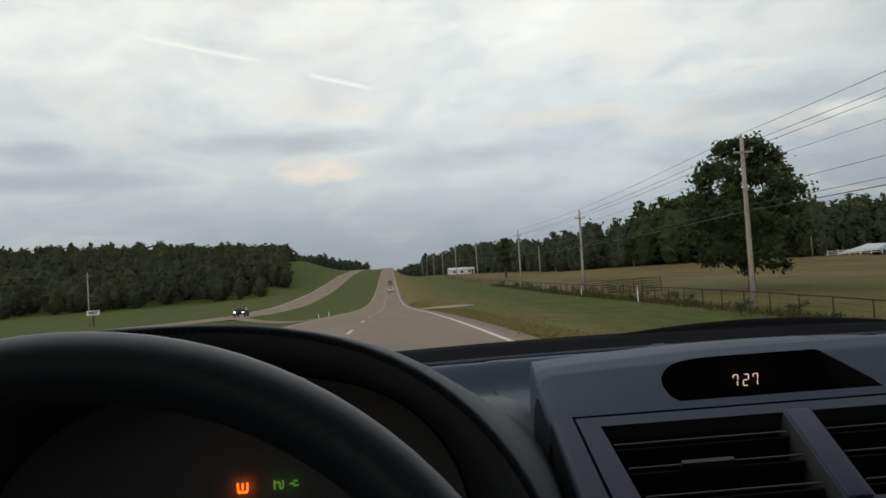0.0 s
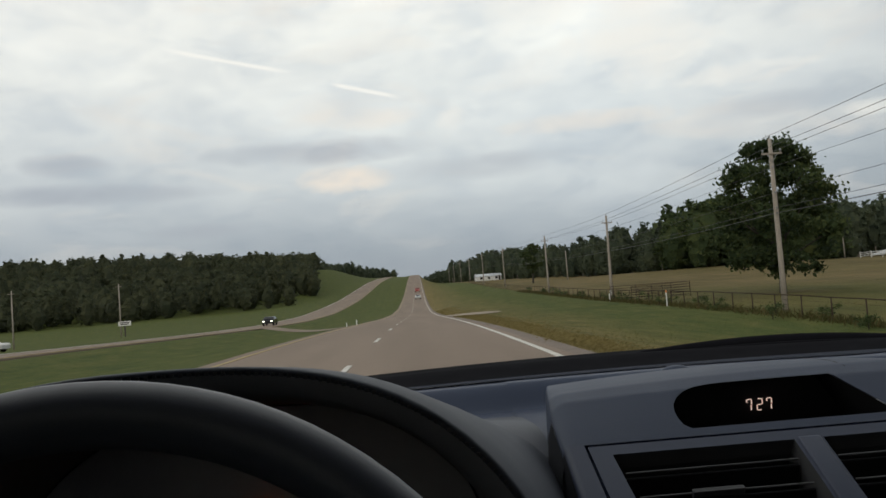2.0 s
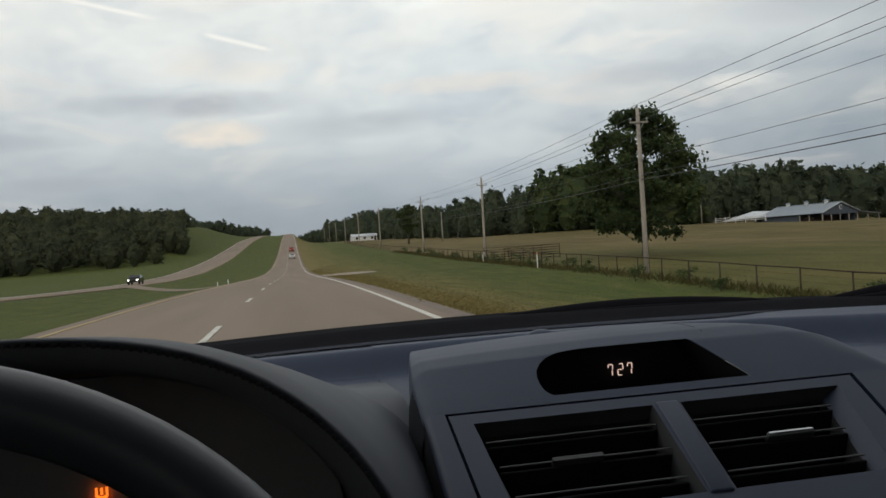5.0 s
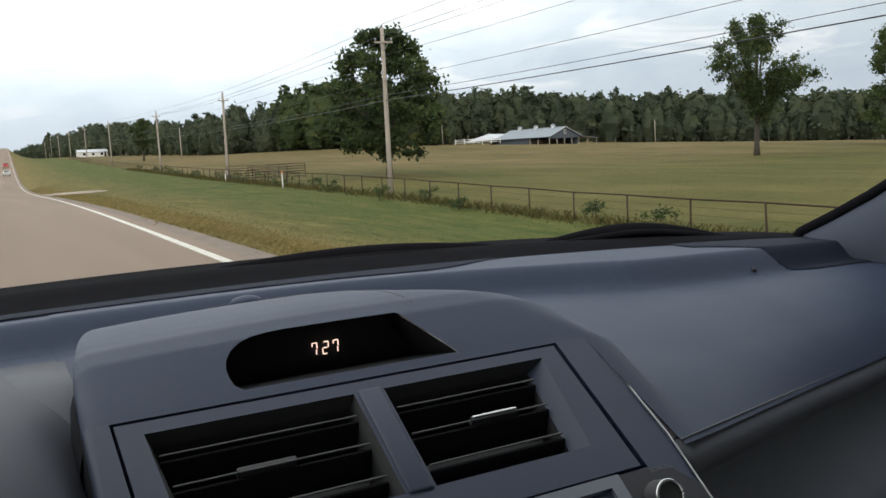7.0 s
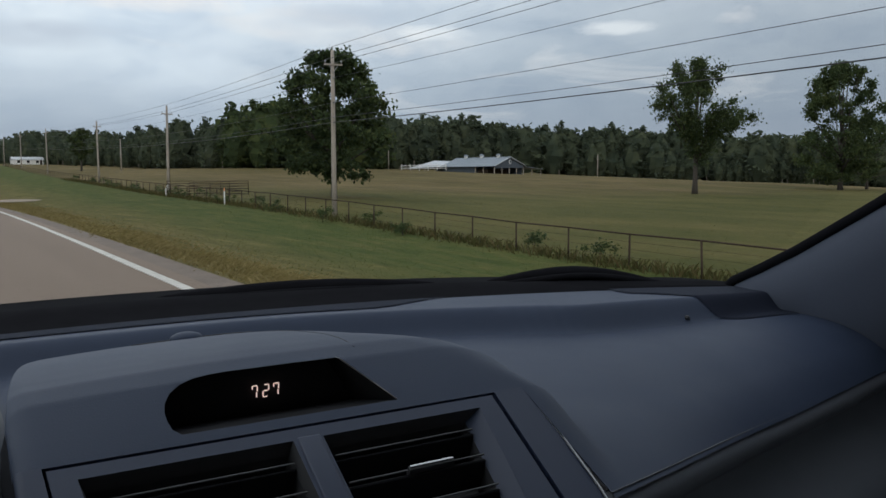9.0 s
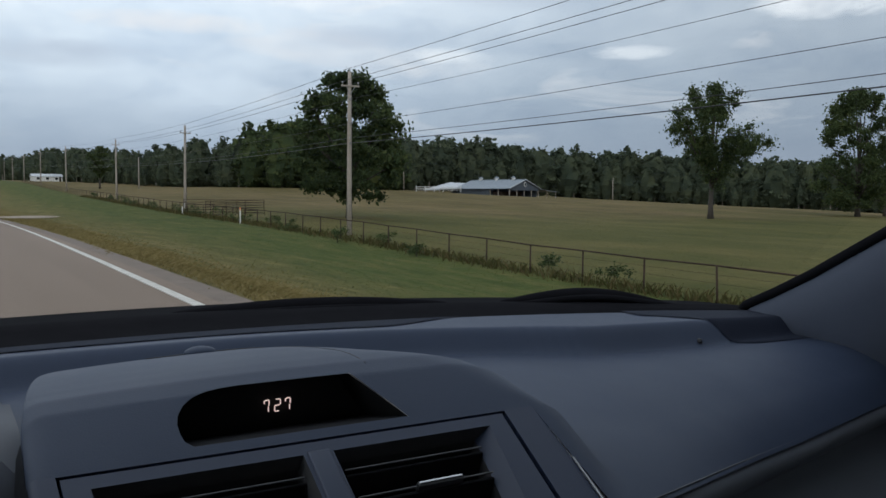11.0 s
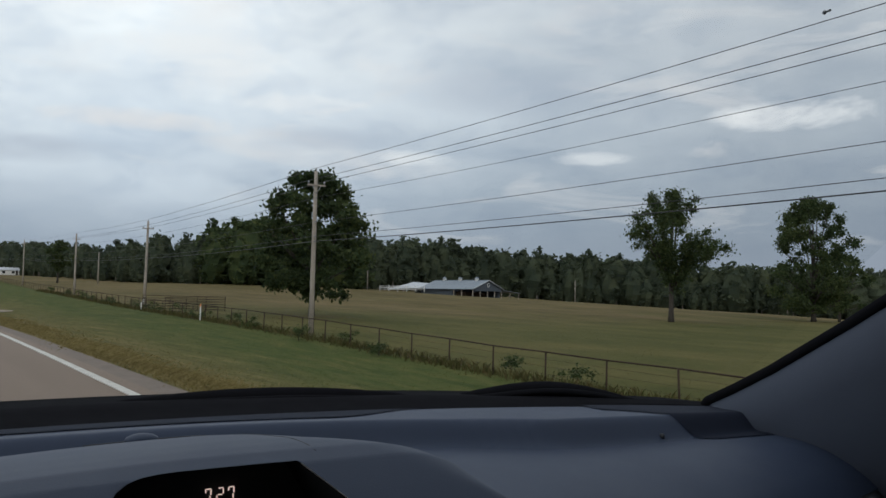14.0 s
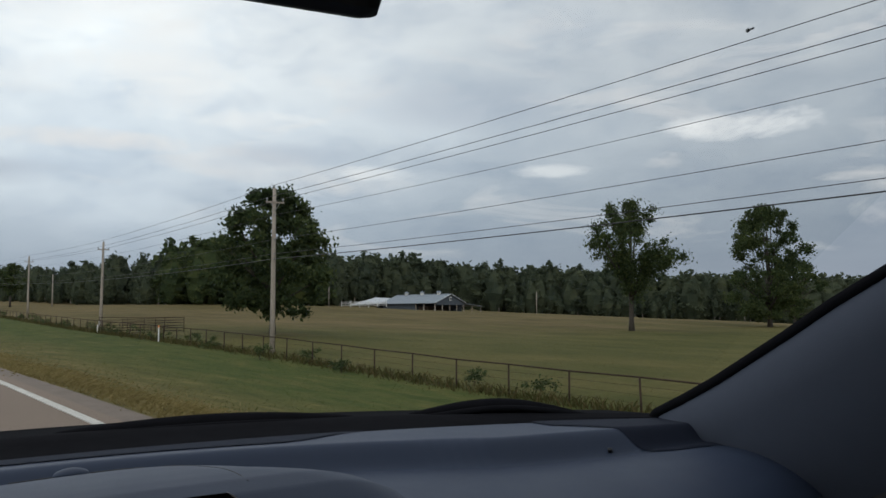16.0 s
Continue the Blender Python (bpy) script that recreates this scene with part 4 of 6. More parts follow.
for i in range(11):
    for k in range(6):
        a = 7 * i + k
        f.append((a, a + 1, a + 8, a + 7))
csub("stack_flank", inplane(mesh_of("stack_flank", v, f, PANEL, True)), stack)
v, f = [], []
for i in range(12):
    s = -0.22 * i / 11
    xl = -0.155 + 0.003 * i / 11
    v += [(xl, s, -0.0044), (xl - 0.002, s, -0.03), (xl - 0.003, s, -0.12)]
for i in range(11):
    for k in range(2):
        a = 3 * i + k
        f.append((a, a + 1, a + 4, a + 3))
csub("stack_cheek", inplane(mesh_of("stack_cheek", v, f, FLANK, True)), stack, "dark side of the centre stack")
csub("stack_bead", inplane(tube_me("stack_bead", STEEL, [(-0.1550, -0.088, -0.0030), (-0.1544, -0.13, -0.0030), (-0.1528, -0.215, -0.0030)], [0.0004, 0.0009, 0.0009], 6)), stack, "thin bright bead along the trim edge")
frame_me = poly_frame([(-0.1400, -0.0034), (0.1385, -0.0034), (0.1318, -0.111), (-0.1328, -0.111)], [VL, VR], 0.0006, 0.032, PANEL, "vent_frame")
vent_frame = csub("vent_frame", inplane(frame_me), stack, "satin grey frame round both air vents")
csub("vent_back", inplane(box_me("vent_back", VENTBLACK, 0, -0.055, -0.034, 0.29, 0.13, 0.004)), stack)
# a raised divider between the vents
bm = bmesh.new()
box(bm, 0.001, -0.051, -0.0005, 0.0150, 0.080, 0.005, 0.0018, Matrix.Rotation(radians(-0.6), 4, "Z"))
csub("vent_divider", inplane(bm_mesh("vent_divider", bm, PANEL, True)), stack, "slim grey bar between the vents")
for side, outline in (("l", VL), ("r", VR)):
    # chamfered reveal from the frame down to the slats
    (ax, a_s), (bx_, b_s), (cx_, c_s), (dx_, d_s) = outline
    ins = [(ax + 0.0035, a_s - 0.0020), (bx_ - (0.0100 if side == "r" else 0.002), b_s - 0.0020), (cx_ - (0.0085 if side == "r" else 0.002), c_s + 0.0062), (dx_ + 0.0045, d_s + 0.0062)]
    vv = [(x, q, 0.0004) for x, q in outline] + [(x, q, -0.009) for x, q in ins] + [(x, q, -0.030) for x, q in ins]
    ring = [(i, (i + 1) % 4, 4 + (i + 1) % 4, 4 + i) for i in range(4)]
    vent = cpart("air_vent", inplane(mesh_of("air_vent", vv, [tuple(q + 4 for q in r) for r in ring], VENTBLACK)), label="black air vent with three slats")
    # light and shade by material: lit reveal faces in trim colour, shaded ones black
    for k in range(4):
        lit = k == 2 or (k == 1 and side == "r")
        csub("reveal", inplane(mesh_of("reveal", [vv[q] for q in ring[k]], [(0, 1, 2, 3)], PANEL if lit else VENTBLACK)), vent, "chamfered blue-grey surround, coloured as the lit side" if lit else "inner edge coloured black for the vent's shade")
    for u in (0.165, 0.45, 0.765):
        q = a_s + (d_s - a_s) * u
        w = (q - ins[0][1]) / (ins[3][1] - ins[0][1])
        a = ins[0][0] + (ins[3][0] - ins[0][0]) * w
        b = ins[1][0] + (ins[2][0] - ins[1][0]) * w
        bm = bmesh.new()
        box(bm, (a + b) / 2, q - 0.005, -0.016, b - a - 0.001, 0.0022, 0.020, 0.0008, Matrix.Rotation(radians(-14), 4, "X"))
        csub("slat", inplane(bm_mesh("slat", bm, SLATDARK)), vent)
        # pale strip for the light along the slat's front edge
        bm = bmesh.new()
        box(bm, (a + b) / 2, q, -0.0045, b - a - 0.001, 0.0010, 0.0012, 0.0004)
        csub("slat_edge", inplane(bm_mesh("slat_edge", bm, SLATEDGE)), vent, "thin front edge of a slat, coloured paler as if catching light")
    xc = -0.0700 if side == "l" else 0.0690
    bm = bmesh.new()
    box(bm, xc, -0.0475, -0.0050, 0.032, 0.0036, 0.006, 0.0010)
    tab = csub("vane_tab", inplane(bm_mesh("vane_tab", bm, VENTBLACK)), vent)
    bm = bmesh.new()
    box(bm, xc, -0.0494 if side == "l" else -0.0470, -0.0018, 0.0300, 0.0010 if side == "l" else 0.0016, 0.0010, 0.0004)
    csub("tab_trim", inplane(bm_mesh("tab_trim", bm, CHROME if side == "r" else SLATEDGE)), vent, "thin bright strip on the vane tab")
# audio unit below
audio = cpart("audio_unit", inplane(poly_frame([(-0.132, -0.1140), (0.112, -0.1140), (0.098, -0.215), (-0.125, -0.215)],
                                               [[(-0.122, -0.1215), (0.1025, -0.1215), (0.092, -0.205), (-0.116, -0.205)]], 0.003, 0.010, BEZEL, "audio_unit")), label="audio unit with a pale grey bezel and black screen")
csub("screen", inplane(box_me("screen", SCREEN, -0.012, -0.165, -0.004, 0.23, 0.095, 0.002)), audio, "unlit black screen")
for i in range(3):
    csub("screen_text", inplane(box_me("screen_text", THREAD, 0.045 + 0.014 * i, -0.148, -0.0026, 0.011, 0.0022, 0.0004)), audio, "faint grey bar of unreadable writing")
csub("fascia", inplane(poly_frame([(-0.1340, -0.1140), (0.1290, -0.1140), (0.1490, -0.1190), (0.1585, -0.1330), (0.1450, -0.2190), (-0.1350, -0.2190)], [[(-0.130, -0.1180), (0.1085, -0.1180), (0.0965, -0.2130), (-0.1235, -0.2130)]], 0.0012, 0.012, FASCIA, "fascia")), audio, "black fascia round the audio unit")


def knob_parts():
    KM = Matrix.Translation((0.1275, -0.1370, 0.004)) @ Matrix.Rotation(radians(34), 4, "X")
    bm = bmesh.new()
    bmesh.ops.create_cone(bm, segments=40, radius1=0.0102, radius2=0.0094, depth=0.010, cap_ends=True)
    bmesh.ops.transform(bm, matrix=KM, verts=bm.verts)
    k = csub("tuning_knob", inplane(bm_mesh("tuning_knob", bm, VENTBLACK, False)), audio, "black round tuning knob")
    ring = [KM @ Vector((0.0086 * math.cos(a), 0.0086 * math.sin(a), 0.0054)) for a in [2 * math.pi * i / 48 for i in range(49)]]
    me = tube_me("knob_ring", CHROME, ring, 0.0011, 8)
    csub("knob_ring", inplane(me), audio, "chrome ring on the knob")


knob_parts()


def words(text, x, s, size, rot=0.0):
    cu = bpy.data.curves.new("lettering", "FONT")
    cu.body, cu.size, cu.extrude, cu.align_x, cu.align_y = text, size, 0.0001, "CENTER", "CENTER"
    ob = bpy.data.objects.new("tmp_text", cu)
    me = bpy.data.meshes.new_from_object(ob)
    bpy.data.objects.remove(ob)
    me.materials.clear()
    me.materials.append(THREAD)
    me.transform(Matrix.Translation((x, s, 0.0012)))
    return me


csub("lettering", inplane(words("SCROLL", 0.1420, -0.1165, 0.0046)), audio, "small grey lettering")
csub("lettering", inplane(words("TUNE", 0.1075, -0.1175, 0.0044)), audio, "small grey lettering")
# bright bead along the right edge of the stack
bead = [(0.1670, -0.052, 0.001), (0.1652, -0.095, 0.001), (0.1570, -0.150, 0.001), (0.147, -0.215, 0.001)]
csub("trim_bead", inplane(tube_me("trim_bead", STEEL, bead, 0.0007, 6)), stack, "thin bright bead along the trim edge")

# passenger side: rolled seam, stitching and lower panel
sx = [0.166 + (0.80 - 0.166) * i / 40 for i in range(41)]
seam = [(x, seam_y(x), seam_z(x)) for x in sx]
roll = cpart("dash_roll", tube_me("dash_roll", LOWERTRIM, [(x, y + 0.009, z - 0.0130) for x, y, z in seam], 0.0128, 12), label="rolled dark edge under the stitched seam")
bm = bmesh.new()
for i in range(170):
    u = (i + 0.5) / 170
    x = 0.168 + 0.62 * u
    box(bm, x, seam_y(x) + 0.0035, seam_z(x) + 0.0022, 0.0025, 0.0010, 0.0010)
me = bm_mesh("stitching", bm, THREAD)
cpart("stitching", me, label="pale grey stitching along the seam")
v, f = [], []
for x in sx:
    y, z = seam_y(x), seam_z(x)
    v += [(x, y + 0.010, z - 0.019), (x, y + 0.020, z - 0.034), (x, y - 0.030, 0.88), (x, y - 0.055, 0.84), (x, y + 0.02, 0.60)]
for i in range(40):
    for j in range(4):
        a = 5 * i + j
        f.append((a, a + 5, a + 6, a + 1))
cpart("glove_panel", mesh_of("glove_panel", v, f, LOWERTRIM, True), label="grey lower passenger dash panel")
# speaker grille inset at the windscreen corner
v, f = [], []
gx = [0.562 + (0.79 - 0.562) * i / 40 for i in range(41)]
for x in gx:
    u = (x - 0.562) / 0.228
    y0 = 0.905 - 0.085 * sstep(u * 2.2) - 0.02 * u
    y1 = back_y(x) + 0.0135
    for j in range(49):
        y = y0 + (max(y1, y0 + 0.004) - y0) * j / 48
        v.append((x, y, dash_z(x, y) + 0.0012 + 0.0008 * j / 48))
for i in range(40):
    for j in range(48):
        a = 49 * i + j
        f.append((a, a + 49, a + 50, a + 1))
grille = cpart("speaker_grille", mesh_of("speaker_grille", v, f, GRILLECLOTH, True), label="dark speaker cover let into the dash corner")
csub("sensor_stud", tube_me("sensor_stud", DASHDARK, [(0.586, 0.832, dash_z(0.586, 0.832) - 0.001), (0.586, 0.832, dash_z(0.586, 0.832) + 0.004)], [0.0035, 0.0025], 10), grille)
# small light sensor dome and seam behind the clock hump
bm = bmesh.new()
bmesh.ops.create_uvsphere(bm, u_segments=20, v_segments=10, radius=0.012)
bmesh.ops.scale(bm, vec=(1.1, 0.8, 0.45), verts=bm.verts)
bmesh.ops.translate(bm, vec=(-0.012, 0.815, dash_z(-0.012, 0.815) + 0.0005), verts=bm.verts)
cpart("light_sensor", bm_mesh("light_sensor", bm, DASH, True), label="small domed light sensor on the dash")
cpart("dash_seam", tube_me("dash_seam", DASHDARK, [(x, 0.815, dash_z(x, 0.815) + 0.0003) for x in [-0.055 + 0.0075 * i for i in range(14)]], 0.0007, 6), label="fine seam across the dash top")
cpart("dash_seam", tube_me("dash_seam", DASHDARK, [(0.066 - 0.022 * (i / 12) ** 2, 0.66 + 0.155 * i / 12, dash_z(0.066 - 0.022 * (i / 12) ** 2, 0.66 + 0.155 * i / 12) + 0.0000) for i in range(13)], 0.0004, 6), label="fine seam from the clock to the dash top")

# driver's side: base, binnacle hood, gauge face
v, f = [], []
bx = grade(-0.80, -0.150, [(-0.30, 0.02), (-0.15, 0.0045)])


def side_mesh(name, y_from, y_to, mat, n=20):
    """A stretch of the dash on the driver's side, with a well for the instruments."""
    v, f = [], []
    for x in bx:
        for j in range(n + 1):
            y = y_from(x) + (y_to(x) - y_from(x)) * j / n
            dip = sstep((0.195 - abs(x + 0.38)) / 0.03) * (1 - sstep((y - 0.72) / 0.06))
            swell = 0.022 * math.exp(-((x + 0.185) / 0.060) ** 2) * sstep((y - 0.56) / 0.10) * (1 - sstep((y - 0.72) / 0.17))
            v.append((x, y, pad_z(x, y) + swell - 0.018 * (1 - sstep((y - 0.6) / 0.13)) - 0.10 * dip - 0.0008))
    for i in range(len(bx) - 1):
        for j in range(n):
            a = (n + 1) * i + j
            f.append((a, a + n + 1, a + n + 2, a + 1))
    return mesh_of(name, v, f, mat, True)


cpart("dashboard_side", side_mesh("dashboard_side", lambda x: lip_y(x) - 0.060, lambda x: back_y(x) + 0.012, DASH, 40), label="driver's side of the grained dashboard")
cpart("instrument_surround", side_mesh("instrument_surround", lambda x: 0.56, lambda x: lip_y(x) - 0.060, HOODGREY), label="grey shelf between the instruments and the clock pod")


def arch(y, top, half, base=0.95, n=49, p=3.0):
    out = []
    for i in range(n):
        a = -1 + 2 * i / (n - 1)
        s = math.sin(a * math.pi / 2)
        dx = half * s
        out.append((-0.38 + dx, y, base + (top - base) * math.sqrt(max(0.0, 1 - abs(s) ** (p if s > 0 else p - 0.7)))))
    return out


def loft(rings, mat, name):
    v, f = [], []
    n = len(rings[0])
    for r in rings:
        v += r
    for i in range(len(rings) - 1):
        for k in range(n - 1):
            a = i * n + k
            f.append((a, a + 1, a + n + 1, a + n))
    return mesh_of(name, v, f, mat, True)


hood = cpart("instrument_hood", loft([arch(0.4535, 1.1188, 0.2035), arch(0.450, 1.1212, 0.2060), arch(0.454, 1.1224, 0.2085), arch(0.50, 1.1185, 0.217), arch(0.60, 1.1030, 0.240, p=2.6), arch(0.70, 1.083, 0.262, p=2.3), arch(0.80, 1.061, 0.285, p=2.0), arch(0.88, 1.045, 0.305, p=1.9), arch(0.98, 1.02, 0.32, p=1.9)], HOODGREY, "instrument_hood"),
             label="arched grey hood over the instruments with a stitched lip")
csub("hood_lining", loft([arch(0.4535, 1.1188, 0.2035), arch(0.457, 1.110, 0.1955), arch(0.52, 1.098, 0.188), arch(0.70, 1.075, 0.180)], LINING, "hood_lining"), hood, "inner lining, greyed to stand for veiling glare")
lip = arch(0.4520, 1.1209, 0.2053, n=161)
bm = bmesh.new()
for i in range(8, 153):
    p = Vector(lip[i])
    box(bm, p.x, p.y - 0.0012, p.z - 0.0015, 0.0018, 0.0016, 0.0016)
csub("stitching", bm_mesh("stitching", bm, DASHDARK), hood, "dark stitching along the lip")
g0 = arch(0.697, 1.074, 0.178)
g1 = arch(0.704, 1.074, 0.178)
ng = len(g0)
gauge = cpart("gauge_face", mesh_of("gauge_face", g0 + g1, [tuple(range(ng)), tuple(range(2 * ng - 1, ng - 1, -1))] + [(i, ng + i, ng + i + 1, i + 1) for i in range(ng - 1)], GAUGE), label="unlit instrument face, greyed to stand for veiling glare")


def lamp_at(name, x, z, shape, mat, label):
    bm = bmesh.new()
    for dx, dz, w, h in shape:
        box(bm, x + 0.82 * dx, 0.693, z + 0.82 * dz, 0.82 * w, 0.002, 0.82 * h)
    csub(name, bm_mesh(name, bm, mat), gauge, label)


lamp_at("warning_lamp", -0.3685, 0.9955, [(-0.0042, 0.0005, 0.0016, 0.0075), (0.0042, 0.0005, 0.0016, 0.0075), (0, -0.0040, 0.0080, 0.0016), (0, 0.0012, 0.0016, 0.0055), (-0.003, -0.0035, 0.002, 0.002), (0.003, -0.0035, 0.002, 0.002)], AMBER, "glowing amber tyre pressure lamp")
lamp_at("indicator_lamp", -0.3425, 0.9957, [(-0.0036, 0, 0.0014, 0.0078), (-0.001, 0.002, 0.0034, 0.0014), (0.0012, -0.001, 0.0014, 0.0045), (0.0040, 0.0004, 0.0013, 0.0060), (0.0025, -0.0035, 0.002, 0.0014)], GREENLED, "glowing green indicator lamp")
lamp_at("indicator_lamp", -0.3310, 0.9958, [(-0.002, 0, 0.0045, 0.0012), (0.001, 0.0022, 0.0038, 0.0010), (0.0012, -0.0020, 0.0048, 0.0010)], GREENLED, "small glowing green indicator lamp")

# steering wheel
WC = Vector((-0.382, 0.3225, 0.9475))
WR = 0.178
tilt = Matrix.Rotation(radians(-24), 4, "X")
wheel_m = Matrix.Translation(WC) @ tilt
v, f = [], []
for i in range(96):
    a = 2 * math.pi * i / 96
    for k in range(18):
        w = 2 * math.pi * k / 18
        r = WR + 0.0135 * math.cos(w)
        v.append((r * math.sin(a), 0.0155 * math.sin(w), r * math.cos(a)))
for i in range(96):
    for k in range(18):
        f.append((i * 18 + k, i * 18 + (k + 1) % 18, ((i + 1) % 96) * 18 + (k + 1) % 18, ((i + 1) % 96) * 18 + k))
me = mesh_of("rim", v, f, LEATHER, True)
me.transform(wheel_m)
wheel = cpart("steering_wheel", me, label="black leather steering wheel with a smooth rim")
bm = bmesh.new()
bmesh.ops.create_uvsphere(bm, u_segments=28, v_segments=14, radius=0.075)
bmesh.ops.scale(bm, vec=(1.05, 0.45, 0.9), verts=bm.verts)
bmesh.ops.transform(bm, matrix=wheel_m, verts=bm.verts)
csub("airbag_cover", bm_mesh("airbag_cover", bm, DASHDARK, True), wheel)
for a in (90, 270, 180):
    bm = bmesh.new()
    box(bm, 0.115 * math.sin(radians(a)), 0.012, 0.115 * math.cos(radians(a)), 0.13 if a != 180 else 0.05, 0.022, 0.045 if a != 180 else 0.13, 0.008)
    bmesh.ops.transform(bm, matrix=wheel_m, verts=bm.verts)
    csub("spoke", bm_mesh("spoke", bm, DASHDARK, True), wheel)
csub("column_shroud", tube_me("column_shroud", DASHDARK, [WC + Vector((0, 0.03, -0.03)), Vector((-0.37, 0.66, 0.82))], [0.05, 0.07], 16), wheel)

# windscreen, cowl, wipers, bonnet


def base_y(x):
    return 1.05 - 0.125 * (x / 0.764) ** 2


def base_z(x):
    return 1.054 - 0.022 * (x / 0.764) ** 2


v, f = [], []
for i in range(33):
    x0 = -0.78 + 1.56 * i / 32
    for j in range(13):
        u = j / 12
        x = x0 * (1 - 0.22 * u)
        y = base_y(x0) + (0.43 - 0.10 * (x0 / 0.764) ** 2 - base_y(x0)) * u
        v.append((x, y, base_z(x0) + (1.452 - 0.02 * (x0 / 0.764) ** 2 - base_z(x0)) * u + 0.012 * math.sin(math.pi * u)))
for i in range(32):
    for j in range(12):
        a = 13 * i + j
        f.append((a, a + 13, a + 14, a + 1))
screen_ob = cpart("windscreen", mesh_of("windscreen", v, f, GLASS, True), label="curved laminated windscreen glass")
screen_ob.visible_shadow = False
v, f = [], []
n = 49
for i in range(n):
    x = -0.80 + 1.60 * i / (n - 1)
    yb, zb = base_y(x), ridge_z(x)
    top = 1.0600 - 0.021 * (x / 0.764) ** 2
    v += [(x, back_y(x) - 0.002, zb - 0.004), (x, back_y(x) + 0.02, zb - 0.006), (x, yb - 0.012, zb + 0.002), (x, yb + 0.002, top - 0.003), (x, yb + 0.02, top), (x, yb + 0.13, top - 0.004), (x, yb + 0.16, top - 0.06)]
for i in range(n - 1):
    for j in range(6):
        a = 7 * i + j
        f.append((a, a + 7, a + 8, a + 1))
cowl = cpart("cowl", mesh_of("cowl", v, f, RUBBER, True), label="black plastic cowl and frit at the foot of the windscreen")



def wiper(xa, xb, bumps, label):
    pts, rad = [], []
    for i in range(25):
        u = i / 24
        x = xa + (xb - xa) * u
        pts.append((x, base_y(x) + 0.035 - 0.01 * u, 1.0535 - 0.021 * (x / 0.764) ** 2 + bumps * math.sin(math.pi * u) ** 2))
        rad.append(0.0008 + 0.0037 * min(1.0, 6 * u, 6 * (1 - u)))
    w = cpart("wiper", tube_me("blade", RUBBER, pts, rad, 8), label=label)
    q = [(p[0], p[1] + 0.02, p[2] + 0.002) for p in pts[2:22]]
    csub("wiper_arm", tube_me("wiper_arm", RUBBER, q, [0.0015 + 0.0085 * math.sin(math.pi * k / (len(q) - 1)) ** 0.6 for k in range(len(q))], 8), w)
    return w


wiper(-0.02, 0.44, 0.004, "black wiper resting along the cowl")
wiper(0.42, 0.735, 0.013, "black wiper resting near the windscreen corner")
v, f = [], []
for i in range(25):
    x = -0.74 + 1.48 * i / 24
    for j in range(9):
        u = j / 8
        y = base_y(x) + 0.17 + 0.90 * u
        v.append((x, y, 1.034 - 0.03 * (x / 0.764) ** 2 - 0.16 * u ** 1.6 - 0.012 * u))
for i in range(24):
    for j in range(8):
        a = 9 * i + j
        f.append((a, a + 9, a + 10, a + 1))
bonnet = cpart("bonnet", mesh_of("bonnet", v, f, SILVER, True), label="silver painted bonnet")

# pillars, roof, doors


def pillar(sg):
    inner = [(0.800, 0.985, 0.990), (0.768, 0.915, 1.038), (0.762, 0.865, 1.060), (0.760, 0.810, 1.088), (0.752, 0.700, 1.150), (0.745, 0.640, 1.185), (0.738, 0.560, 1.227), (0.69, 0.36, 1.335), (0.63, 0.12, 1.425)]
    v, f, vb = [], [], []
    inner = [(x, y, z + 0.004) for x, y, z in inner]
    for x, y, z in inner:
        e = Vector((x, y, z))
        # rows across the trim, from the glass towards the door window
        for dx, dy, dz in ((0.006, 0.004, 0.004), (0.0, -0.004, -0.003), (-0.010, -0.022, -0.012), (-0.012, -0.062, -0.034), (0.018, -0.125, -0.095), (0.050, -0.165, -0.125)):
            v.append((sg * (x + dx), y + dy, z + dz))
    for i in range(len(inner) - 1):
        for j in range(5):
            a = 6 * i + j
            f.append((a, a + 6, a + 7, a + 1))
    p = cpart("a_pillar", mesh_of("a_pillar", v, f, TRIMGREY, True), label="grey fabric-textured windscreen pillar trim")
    edge = [(sg * (x + 0.004), y + 0.003, z + 0.001) for x, y, z in inner]
    csub("pillar_seal", tube_me("pillar_seal", RUBBER, edge, 0.0075, 8), p, "black seal along the glass")
    return p


pillar(1)
pillar(-1)
v, f = [], []
for i in range(13):
    x = -0.72 + 1.44 * i / 12
    for j, (y, z) in enumerate(((0.45, 1.448), (0.36, 1.462), (0.1, 1.475), (-0.6, 1.47), (-1.2, 1.44))):
        v.append((x, y - 0.10 * (x / 0.72) ** 2 * (1 if j == 0 else 0.5), z - 0.05 * (x / 0.72) ** 4))
for i in range(12):
    for j in range(4):
        a = 5 * i + j
        f.append((a, a + 5, a + 6, a + 1))
cpart("roof_lining", mesh_of("roof_lining", v, f, HEADLINER, True), label="pale grey fabric roof lining")
for sg in (-1, 1):
    cpart("door_panel", box_me("door_panel", DASHDARK, sg * 0.835, -0.03, 0.67, 0.05, 1.70, 0.68, 0.02), label="black door trim panel")
    cpart("side_post", box_me("side_post", TRIMGREY, sg * 0.72, -0.35, 1.2, 0.06, 0.12, 0.52, 0.02), label="grey door post trim")
cpart("rear_wall", box_me("rear_wall", DASHDARK, 0, -1.25, 0.75, 1.6, 0.05, 0.80, 0.02), label="dark rear seat back")
cpart("footwell", box_me("footwell", DASHDARK, 0, -0.1, 0.36, 1.6, 2.3, 0.04, 0.01), label="dark carpeted floor")
